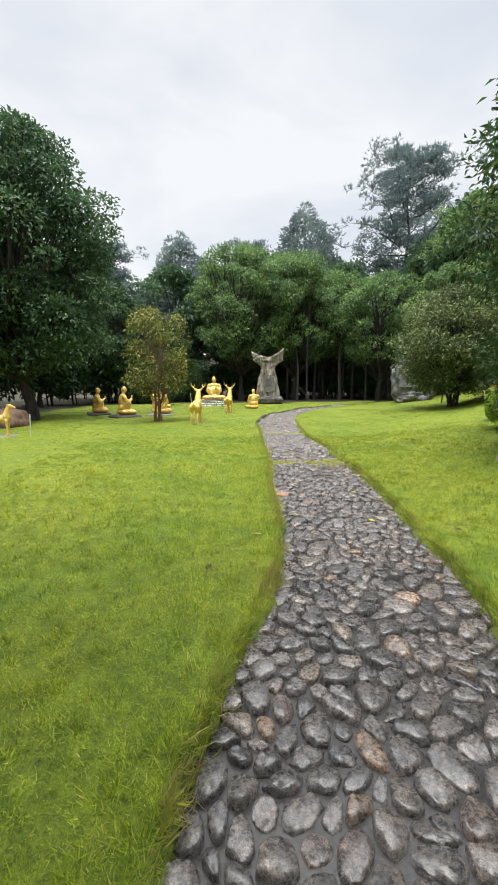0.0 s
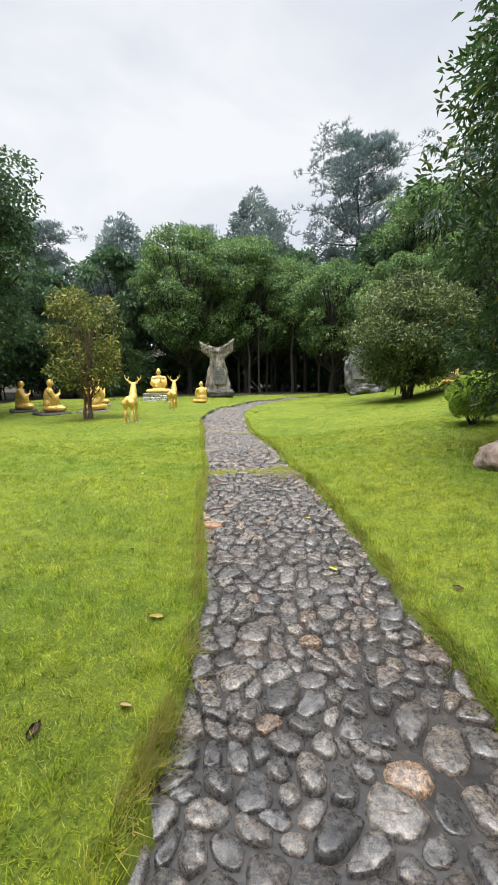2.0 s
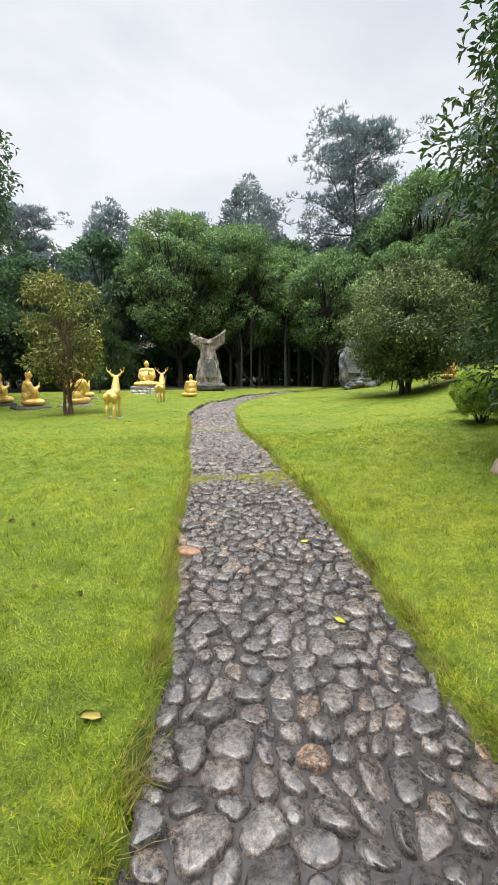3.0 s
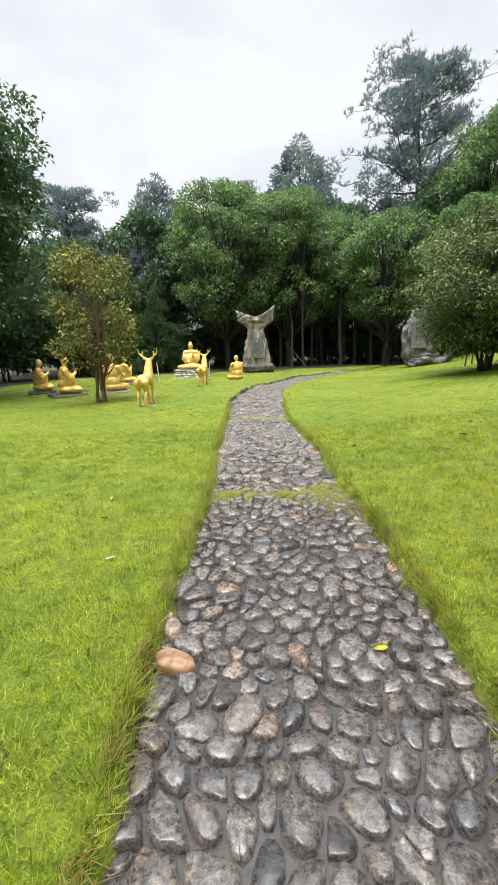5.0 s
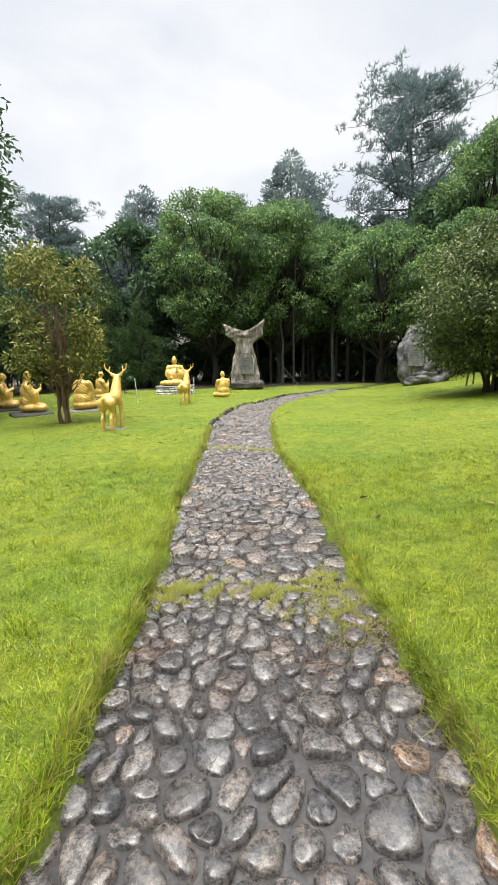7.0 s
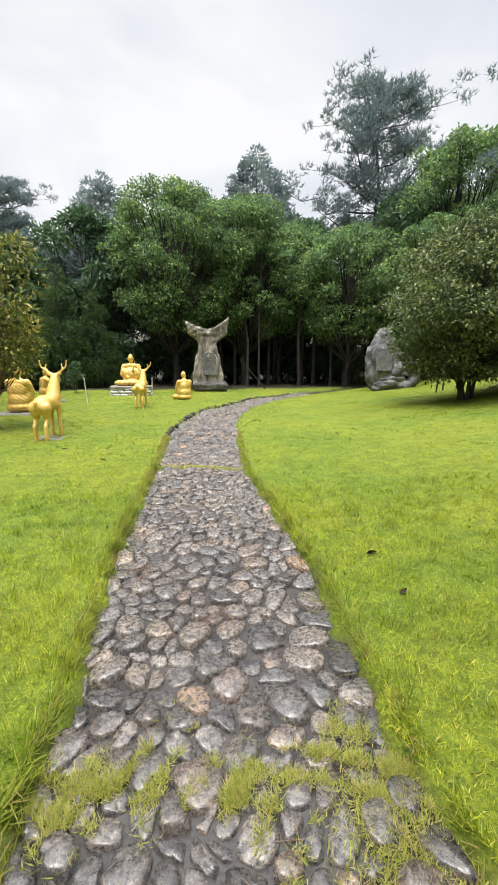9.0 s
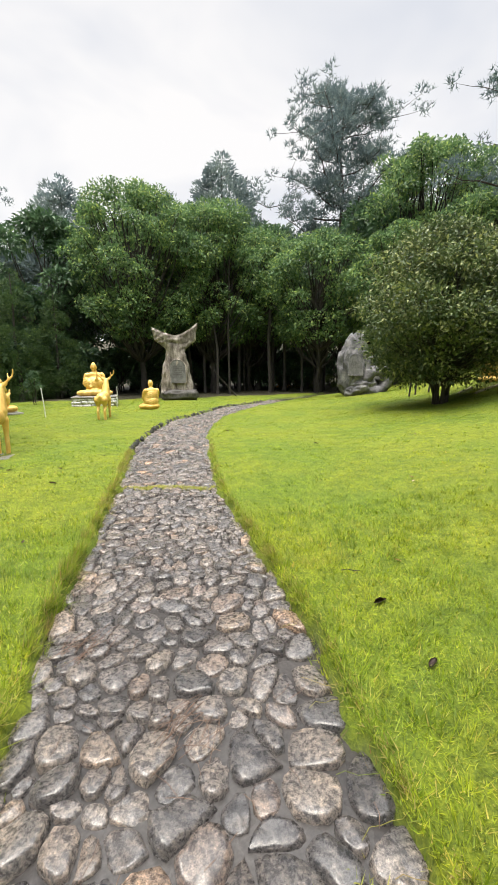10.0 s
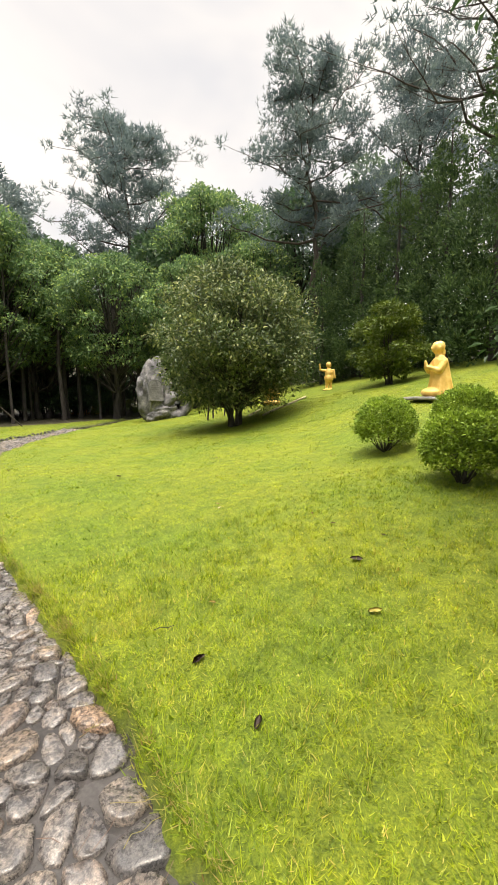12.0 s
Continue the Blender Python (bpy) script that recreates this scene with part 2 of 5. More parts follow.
M["mortar"] = k.m

k = Mat("gold_paint", 0.42, 0.2)
g = k.noise(6, 5)
k.color(k.ramp(g, [(0.3, (0.57, 0.35, 0.075)), (0.55, (0.73, 0.475, 0.135)), (0.75, (0.83, 0.61, 0.24))])).bump(k.noise(40, 3), 0.15, 0.01)
M["gold"] = k.m


def rock_mat(name, a, b, c3, scale=3.0, layer=None):
    k = Mat(name, 0.8)
    g1, g2 = k.noise(scale, 7, 0.65, stretch=layer), k.noise(scale * 9, 5, 0.7)
    c = k.ramp(g1, [(0.3, a), (0.5, b), (0.68, c3)])
    c = k.mix(1.0, c, k.ramp(g2, [(0.3, (0.65, 0.65, 0.65)), (0.7, (1.25, 1.25, 1.25))]), "MULTIPLY")
    k.color(c).bump(k.maths("ADD", g1, k.maths("MULTIPLY", g2, 0.4)), 0.8, 0.05)
    return k.m


M["driftwood"] = rock_mat("weathered_carved_stone", (0.05, 0.04, 0.032), (0.19, 0.165, 0.142), (0.43, 0.39, 0.35), 2.4, (2.0, 2.0, 0.5))
M["slate"] = rock_mat("engraved_plaque_stone", (0.085, 0.085, 0.085), (0.13, 0.13, 0.13), (0.18, 0.18, 0.175), 5)
M["rock"] = rock_mat("grey_scholar_rock", (0.035, 0.035, 0.04), (0.125, 0.125, 0.135), (0.3, 0.29, 0.29), 2.4)
M["boulder"] = rock_mat("pinkish_boulder", (0.2, 0.14, 0.12), (0.38, 0.28, 0.25), (0.52, 0.45, 0.42), 4)
M["slab"] = rock_mat("concrete_slab", (0.14, 0.14, 0.13), (0.24, 0.23, 0.21), (0.34, 0.33, 0.3), 6)
M["dark_slab"] = rock_mat("dark_stone_base", (0.04, 0.04, 0.04), (0.085, 0.08, 0.075), (0.13, 0.125, 0.12), 4)
M["dark_edge"] = rock_mat("mossy_dark_edging", (0.018, 0.02, 0.015), (0.04, 0.042, 0.032), (0.08, 0.078, 0.062), 7)
M["white_stone"] = rock_mat("white_veined_stone", (0.18, 0.18, 0.2), (0.6, 0.6, 0.6), (0.78, 0.78, 0.78), 4)
M["pole"] = rock_mat("chalky_white_stake", (0.45, 0.45, 0.43), (0.6, 0.6, 0.58), (0.7, 0.7, 0.68), 8)
M["log"] = rock_mat("pale_timber", (0.22, 0.18, 0.1), (0.4, 0.36, 0.22), (0.55, 0.5, 0.33), 6)
k = Mat("dead_leaf", 0.6)
c = k.ramp(k.obrand(), [(0.0, (0.05, 0.03, 0.025)), (0.5, (0.1, 0.055, 0.04)), (0.75, (0.2, 0.1, 0.05)), (0.86, (0.35, 0.2, 0.12)), (0.95, (0.5, 0.45, 0.08)), (1.0, (0.4, 0.3, 0.28))])
k.color(c)
M["dead_leaf"] = k.m

# ---------- geometry helpers ----------


def np_mesh(name, verts, faces, mat, smooth=False):
    """A mesh from an array of places and an array of faces of equal size."""
    verts, faces = np.asarray(verts, np.float32), np.asarray(faces, np.int32)
    me = bpy.data.meshes.new(name)
    me.vertices.add(len(verts))
    me.vertices.foreach_set("co", verts.ravel())
    f, s = faces.shape
    me.loops.add(f * s)
    me.loops.foreach_set("vertex_index", faces.ravel())
    me.polygons.add(f)
    me.polygons.foreach_set("loop_start", np.arange(0, f * s, s, dtype=np.int32))
    if smooth:
        me.polygons.foreach_set("use_smooth", np.ones(f, bool))
    me.update(calc_edges=True)
    me.materials.append(mat)
    return me


def part(name, data, parent, label=""):
    ob = new(name, data)
    ob.parent = parent
    return tagged(ob, label) if label else ob


def bm_mesh(name, bm, mat, smooth=True):
    me = bpy.data.meshes.new(name)
    bm.to_mesh(me)
    bm.free()
    for p in me.polygons:
        p.use_smooth = smooth
    me.materials.append(mat)
    return me


def thing(name, m, label, category, group="", kind=""):
    ob = new(name)
    ob.matrix_world = m
    return tagged(ob, label, category, group, kind)


def unit(v):
    return v / np.maximum(np.linalg.norm(v, axis=-1, keepdims=True), 1e-9)


def tubes(paths, sides=7):
    """Verts and quads of tapered tubes; each path is a list of (place, radius)."""
    vs, fs, base = [], [], 0
    ang = np.arange(sides) * 2 * np.pi / sides
    for p in paths:
        pts = np.array([q[0] for q in p], float)
        rad = np.array([q[1] for q in p], float)
        d = unit(np.gradient(pts, axis=0))
        ref = np.eye(3)[np.argmin(np.abs(pts[-1] - pts[0]))][None]
        a = unit(np.cross(d, ref))
        b = np.cross(d, a)
        ring = pts[:, None] + rad[:, None, None] * (np.cos(ang)[None, :, None] * a[:, None] + np.sin(ang)[None, :, None] * b[:, None])
        vs.append(ring.reshape(-1, 3))
        n = len(pts)
        i, j = np.meshgrid(np.arange(n - 1), np.arange(sides), indexing="ij")
        q = np.stack([i * sides + j, i * sides + (j + 1) % sides, (i + 1) * sides + (j + 1) % sides, (i + 1) * sides + j], -1).reshape(-1, 4) + base
        fs.append(q)
        base += n * sides
    return np.concatenate(vs), np.concatenate(fs)


def leaf_arrays(p, d, n, length, width, fold=0.15):
    """Two-triangle folded leaves that grow from p along d, facing n."""
    d = unit(d)
    s = unit(np.cross(d, n))
    up = np.cross(s, d)
    L, W = np.asarray(length)[:, None], np.asarray(width)[:, None]
    tip = p + d * L - up * L * fold * 0.6
    mid = p + d * L * 0.45 + up * L * fold
    v = np.stack([p, mid + s * W / 2, tip, mid - s * W / 2], 1).reshape(-1, 3)
    b = np.arange(len(p))[:, None] * 4
    f = np.concatenate([b + [0, 1, 2], b + [0, 2, 3]], 0)
    return v, f


def clump_leaves(rng, clumps, count, size, aspect=0.45, droop=0.35, upper=0.25):
    """Leaves over the outer shell of many ellipsoid clumps (centre, radius, flatness)."""
    c = np.array([q[0] for q in clumps], float)
    r = np.array([q[1] for q in clumps], float)
    fl = np.array([q[2] for q in clumps], float)
    pick = rng.choice(len(c), count, p=r**2 / np.sum(r**2))
    u = unit(rng.normal(size=(count, 3)) + [0, 0, upper])
    rad = r[pick] * np.clip(rng.normal(0.88, 0.16, count), 0.3, 1.18)
    p = c[pick] + u * rad[:, None] * np.stack([np.ones(count), np.ones(count), fl[pick]], 1)
    t = unit(u + rng.normal(size=(count, 3)) * 0.7 - [0, 0, droop])
    nrm = unit(u * 0.7 + [0, 0, 0.8] + rng.normal(size=(count, 3)) * 0.45)
    ln = size * rng.uniform(0.65, 1.3, count)
    return leaf_arrays(p, t, nrm, ln, ln * aspect)


def limb(rng, a, b, r0, r1, steps=5, wob=0.06):
    a, b = np.array(a, float), np.array(b, float)
    ln = np.linalg.norm(b - a)
    out = []
    for i in range(steps + 1):
        f = i / steps
        q = a + (b - a) * f + rng.normal(size=3) * wob * ln * math.sin(math.pi * f) * 0.6
        q[2] -= ln * 0.08 * math.sin(math.pi * f)
        out.append((q, r0 + (r1 - r0) * f))
    return out


def broad_tree(name, label, seed, height, radius, bare, leaves, size, leaf, bark, clumps=30, trunk_r=0.16, stems=1, droop=0.35, aspect=0.45, group="", lean=0.3, lump=(0.15, 0.28), upper=0.55, dome=2.3):
    """A broad-leaved tree at the origin: tapered stems, limbs to each clump, an uneven crown."""
    rng = np.random.default_rng(seed)
    top = thing(name, Matrix(), label, "tree" if height > 2.5 else "shrub", group)
    mid = (height + bare) / 2
    half = (height - bare) / 2
    cl = []
    for i in range(clumps):
        z = rng.uniform(-0.9, 0.98)
        a = i * 2.4 + rng.uniform(-0.5, 0.5)
        w = math.sqrt(max(0.05, 1 - abs(z) ** dome)) * rng.uniform(0.25, 1.0) ** 0.6
        rr = radius * rng.uniform(*lump)
        cl.append((np.array([math.cos(a) * w * radius * 0.84, math.sin(a) * w * radius * 0.84, mid + z * (half - rr * 0.6)]), rr, rng.uniform(0.55, 0.9)))
    paths = []
    for s in range(stems):
        a = s * 2 * math.pi / stems + 0.4
        off = 0 if stems == 1 else trunk_r * 2.2
        foot = np.array([math.cos(a) * off, math.sin(a) * off, -0.1])
        head = np.array([math.cos(a) * off * (1 + height * 0.35) + rng.normal() * lean * (stems == 1), math.sin(a) * off * (1 + height * 0.35) + rng.normal() * lean * (stems == 1), mid + half * 0.2])
        tr = limb(rng, foot, head, trunk_r, trunk_r * 0.4, 7, 0.03)
        tr[0] = (tr[0][0], trunk_r * 1.5)
        if stems > 1:
            paths = []
        paths.append(tr)
        for c, rr, _ in cl[s::stems]:
            k2 = min(6, max(2, int(2 + 4 * (c[2] - bare) / (2 * half + 0.01))))
            paths.append(limb(rng, tr[k2][0], c, trunk_r * 0.35, trunk_r * 0.08, 4))
        if stems > 1 or s == stems - 1:
            v, f = tubes(paths, 7 if stems == 1 else 5)
            if name == "crape_myrtle":
                v, f = tubes(paths[:1], 7)
            st = part("trunk" if stems == 1 else "stem", np_mesh(name + "_trunk", v, f, bark, True), top)
            if name == "crape_myrtle":
                for b in paths[1:]:
                    v, f = tubes([b], 5)
                    part("branch", np_mesh(name + "_branch", v, f, bark, True), st)
    v, f = clump_leaves(rng, cl, leaves, size, aspect, droop, upper)
    part("crown", np_mesh(name + "_crown", v, f, leaf), top)
    return top


def pine_tree(name, label, seed, height, reach, bare, tufts, group=""):
    """A tall pine: bare lower trunk, crooked boughs and open pads of needle tufts."""
    rng = np.random.default_rng(seed)
    top = thing(name, Matrix(), label, "pine tree", group)
    tr = limb(rng, (0, 0, -0.2), (rng.normal() * 0.9, rng.normal() * 0.9, height), 0.24, 0.03, 12, 0.02)
    paths, puffs = [tr], []
    nb = 36
    hs = [q[0][2] for q in tr]
    for i in range(nb):
        f = bare + (1 - bare) * (i + rng.uniform(0, 0.8)) / nb
        at0 = np.array([np.interp(f * height, hs, [q[0][0] for q in tr]), np.interp(f * height, hs, [q[0][1] for q in tr]), f * height])
        a = i * 2.39 + rng.uniform(-0.6, 0.6)
        g = (f - bare) / (1 - bare)
        ln = reach * (0.55 + 0.5 * math.sin(math.pi * min(1, g * 0.75 + 0.2))) * rng.uniform(0.45, 1.1) * (1.0 - 0.5 * g)
        end = at0 + np.array([math.cos(a) * ln, math.sin(a) * ln, ln * rng.uniform(0.05, 0.5)])
        b = limb(rng, at0, end, 0.065 * (1.2 - g), 0.014, 6, 0.07)
        paths.append(b)
        for j in range(2, 7):
            q = np.array(b[j][0])
            for s in range(2):
                e2 = q + np.array([rng.normal() * 0.6, rng.normal() * 0.6, rng.uniform(0.1, 0.5)]) * (0.45 + ln * 0.2)
                paths.append([(q, 0.014), ((q + e2) / 2 + [0, 0, -0.03], 0.01), (e2, 0.006)])
                puffs.append((e2, rng.uniform(0.35, 0.68)))
            if j > 3:
                puffs.append((q + [0, 0, 0.1], rng.uniform(0.3, 0.5)))
    v, f = tubes(paths, 5)
    part("trunk", np_mesh(name + "_trunk", v, f, M["bark_pine"], True), top)
    c, r = np.array([q[0] for q in puffs]), np.array([q[1] for q in puffs])
    # every puff holds upright candles, each a brush of needles
    pick = rng.choice(len(c), tufts, p=r**2 / np.sum(r**2))
    u = unit(rng.normal(size=(tufts, 3)) + [0, 0, 0.35])
    base = c[pick] + u * (r[pick] * rng.uniform(0.35, 1.0, tufts))[:, None] * [1, 1, 0.6]
    nn = 6
    p = np.repeat(base, nn, 0)
    d = unit(rng.normal(size=(len(p), 3)) * 0.75 + np.repeat(u, nn, 0) * 0.6 + [0, 0, 0.75])
    s = unit(np.cross(d, rng.normal(size=(len(p), 3))))
    ln = rng.uniform(0.17, 0.33, len(p))[:, None]
    v = np.stack([p + s * 0.02, p - s * 0.02, p + d * ln], 1).reshape(-1, 3)
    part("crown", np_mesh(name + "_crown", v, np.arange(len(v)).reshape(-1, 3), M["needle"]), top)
    return top


def cypress_tree(name, label, seed, height, radius, sprays, group="", category="cypress tree", leaf="cypress", plumes=230, puff=0.34, size=(0.09, 0.17), aspect=0.4, foot=0.2, dome=0.8):
    """A dense pointed conifer: plumes that stand off a cone, with dark gaps between them."""
    rng = np.random.default_rng(seed)
    top = thing(name, Matrix(), label, category, group)
    v, f = tubes([limb(rng, (0, 0, -0.2), (0, 0, height * 0.96), 0.14 * height / 7.5, 0.02, 8, 0.01)])
    part("trunk", np_mesh(name + "_trunk", v, f, M["bark"], True), top)
    g = 1 - np.sqrt(rng.uniform(0, 1, plumes))
    a = rng.uniform(0, 2 * np.pi, plumes)
    prof = radius * np.minimum(1, (1 - g) ** dome * 1.1) * np.minimum(1, 0.8 + g * 2) * rng.uniform(0.5, 1.06, plumes)
    c = np.stack([np.cos(a) * prof, np.sin(a) * prof, foot + g * (height - foot - puff)], 1)
    r = puff * rng.uniform(0.6, 1.25, plumes)
    pick = rng.choice(plumes, sprays, p=r**2 / np.sum(r**2))
    out = np.stack([np.cos(a), np.sin(a), np.zeros(plumes)], 1)[pick]
    u = unit(rng.normal(size=(sprays, 3)) + out * 0.5 + [0, 0, 0.2])
    p = c[pick] + u * [1, 1, 1.5] * (r[pick] * rng.uniform(0.6, 1.0, sprays) * (1 - 0.35 * np.maximum(0, u[:, 2])))[:, None]
    d = unit(u * 0.9 + out * 0.4 + [0, 0, 0.45] + rng.normal(size=(sprays, 3)) * 0.45)
    n = unit(u + rng.normal(size=(sprays, 3)) * 0.6)
    ln = rng.uniform(*size, sprays)
    v, f = leaf_arrays(p, d, n, ln, ln * aspect)
    part("crown", np_mesh(name + "_crown", v, f, M[leaf]), top)
    return top

# ---------- the lie of the land ----------
# the path's middle line and half width: x, y, half
LINE = [(0.2, -4, 0.8), (0.4, -0.5, 0.82), (0.54, 1.0, 0.81), (0.725, 2.0, 0.755), (0.935, 3.0, 0.69), (1.04, 4.2, 0.69), (1.07, 5.5, 0.72), (1.075, 6.5, 0.72), (1.1, 7.6, 0.68),
        (1.05, 10.0, 0.69), (0.995, 12.4, 0.62), (1.05, 15.3, 0.72), (1.3, 17.4, 0.7), (1.85, 19.6, 0.66), (2.75, 21.6, 0.62), (3.9, 23.5, 0.6), (5.4, 25.6, 0.6),
        (7.4, 27.9, 0.6), (10.0, 30.4, 0.6), (13, 33, 0.6), (17, 35.5, 0.6), (22, 37, 0.6)]


def smooth_line(rows, step=0.1):
    """Catmull-Rom through the rows, in even steps."""
    q = np.array(rows, float)
    q = np.vstack([2 * q[0] - q[1], q, 2 * q[-1] - q[-2]])
    out = []
    for i in range(1, len(q) - 2):
        for t in np.linspace(0, 1, 30, endpoint=False):
            a, b, c, d = q[i - 1:i + 3]
            out.append(0.5 * (2 * b + (c - a) * t + (2 * a - 5 * b + 4 * c - d) * t * t + (3 * b - a - 3 * c + d) * t**3))
    out = np.array(out)
    s = np.concatenate([[0], np.cumsum(np.linalg.norm(np.diff(out[:, :2], axis=0), axis=1))])
    g = np.arange(0, s[-1], step)
    return g, np.stack([np.interp(g, s, out[:, j]) for j in range(3)], 1)


PS, PL = smooth_line(LINE)
PT = unit(np.gradient(PL[:, :2], axis=0))
PN = np.stack([PT[:, 1], -PT[:, 0]], 1)  # to the path's right


def on_path(s, w):
    """The place at s along the path and w to its right, and the half width there."""
    x = np.interp(s, PS, PL[:, 0]) + np.interp(s, PS, PN[:, 0]) * w
    y = np.interp(s, PS, PL[:, 1]) + np.interp(s, PS, PN[:, 1]) * w
    return x, y


def path_dist(x, y):
    """Signed distance past the path's edge (inside it is negative), for arrays."""
    x, y = np.asarray(x, float), np.asarray(y, float)
    out = np.full(x.shape, 1e9)
    for i in range(0, len(PS), 2):
        out = np.minimum(out, np.hypot(x - PL[i, 0], y - PL[i, 1]) - PL[i, 2])
    wob = 0.03 * np.sin(y * 3.1 + x) + 0.025 * np.sin(y * 7.7 + 1 + 2 * x) + 0.015 * np.sin(y * 17 + 4 * x)
    return out + wob


def ease(u):
    u = np.clip(u, 0, 1)
    return u * u * (3 - 2 * u)


def slope(x, y):
    """Height of the lawn: a bank that climbs on one side, nearly level elsewhere."""
    x, y = np.asarray(x, float), np.asarray(y, float)
    x0 = 2.4 + 0.38 * np.maximum(0, y - 10) + 0.25 * np.maximum(0, -y)
    bank = np.zeros_like(x)
    for lag in (-0.6, 0.0, 0.6):
        bank = bank + np.interp(x - x0 + lag, (0, 1.6, 3.8, 4.9, 7.0, 12.6, 20, 40), (0, 0.11, 0.3, 0.6, 1.17, 2.35, 3.2, 4.0)) / 3
    bank = bank * (1 - ease((y - 30) / 25) * 0.7)
    far = 9.0 * ease((np.hypot(x, y - 20) - 34) / 60)
    left = -0.1 * ease((-x - 4) / 8)
    lump = 0.02 * np.sin(x * 1.3 + y * 0.7) + 0.015 * np.sin(x * 0.6 - y * 1.9)
    tufty = 0.009 * np.sin(x * 13 + 2 * np.sin(y * 5)) * np.sin(y * 15 + 2 * np.sin(x * 6)) + 0.012 * np.sin(x * 5.3 + y * 2.1) * np.sin(y * 6.1 - x * 1.7)
    return bank + far + left + lump + tufty * ease(path_dist(x, y) / 0.5)


def land(x, y):
    """Top of the soil, dropped along the path."""
    d = path_dist(x, y)
    return slope(x, y) + 0.04 - 0.16 * (1 - ease((d + 0.035) / 0.065))


def zat(x, y):
    return float(land(np.array([x]), np.array([y]))[0])


def axis(*spans):
    return np.unique(np.round(np.concatenate([np.arange(a, b, s) for a, b, s in spans]), 3))


gx = axis((-600, -60, 45), (-60, -16, 4), (-16, -3, 0.5), (-3, -0.6, 0.15), (-0.6, 2.6, 0.06), (2.6, 6, 0.15), (6, 20, 0.4), (20, 60, 4), (60, 601, 45))
gy = axis((-600, -60, 45), (-60, -8, 4), (-8, 0, 0.5), (0, 18, 0.09), (18, 34, 0.2), (34, 60, 2), (60, 601, 45))
X, Y = np.meshgrid(gx, gy, indexing="ij")
Z = land(X.ravel(), Y.ravel()).reshape(X.shape)
nx, ny = X.shape
I, J = np.meshgrid(np.arange(nx - 1), np.arange(ny - 1), indexing="ij")
quads = np.stack([I * ny + J, (I + 1) * ny + J, (I + 1) * ny + J + 1, I * ny + J + 1], -1).reshape(-1, 4)
ground_me = np_mesh("ground", np.stack([X, Y, Z], -1).reshape(-1, 3), quads, M["turf"], True)


def wood_edge(x, y):
    """How far into the wood a place lies, in metres."""
    back = y - (29.6 + 0.25 * np.maximum(0, x - 3) + 0.06 * np.maximum(0, -x - 2) * 0)
    side_l = -x - (11.5 + 0.0 * y)
    side_r = x - np.maximum(17.5, 32 - 0.9 * y)
    return np.maximum(np.maximum(back, side_l), side_r)


wa = ground_me.attributes.new("wood_floor", "FLOAT", "POINT")
wa.data.foreach_set("value", np.clip(wood_edge(X, Y).ravel() * 0.5 + 0.5, 0, 1).astype(np.float32))
ba = ground_me.attributes.new("bare_soil", "FLOAT", "POINT")
ba.data.foreach_set("value", (1 - ease((path_dist(X.ravel(), Y.ravel()) + 0.05) / 0.06)).astype(np.float32))
ground = tagged(new("ground", ground_me), "short green lawn sloping up to one side, leaf litter under the trees", "ground", kind="structure")

# bed of the path: grey mortar
ss = np.arange(0, PS[-1], 0.12)
ww = np.linspace(-1, 1, 15)
S, W = np.meshgrid(ss, ww, indexing="ij")
HW = np.interp(S, PS, PL[:, 2]) + 0.07
BX, BY = on_path(S, W * HW)
BZ = slope(BX, BY) - 0.05 - 0.02 * np.abs(W) ** 3 + 0.006 * np.sin(BX * 9) * np.sin(BY * 7)
n_s, n_w = S.shape
I, J = np.meshgrid(np.arange(n_s - 1), np.arange(n_w - 1), indexing="ij")
quads = np.stack([I * n_w + J, I * n_w + J + 1, (I + 1) * n_w + J + 1, (I + 1) * n_w + J], -1).reshape(-1, 4)
path = tagged(new("path", np_mesh("path", np.stack([BX, BY, BZ], -1).reshape(-1, 3), quads, M["mortar"], True)),
              "winding cobbled footpath of rounded grey stones in wet mortar", "path", kind="structure")

# ---------- things on the lawn ----------


def blob(bm, c, r, rot=(0, 0, 0), seg=14):
    m = Matrix.LocRotScale(c, Euler([radians(a) for a in rot]), r)
    bmesh.ops.create_uvsphere(bm, u_segments=seg, v_segments=seg // 2 + 2, radius=1, matrix=m)


def rod(bm, a, b, r0, r1, seg=10):
    a, b = Vector(a), Vector(b)
    d = b - a
    m = Matrix.Translation((a + b) / 2) @ d.to_track_quat("Z", "Y").to_matrix().to_4x4()
    bmesh.ops.create_cone(bm, cap_ends=True, segments=seg, radius1=r0, radius2=r1, depth=d.length, matrix=m)
    blob(bm, a, (r0, r0, r0), seg=8)
    blob(bm, b, (r1, r1, r1), seg=8)


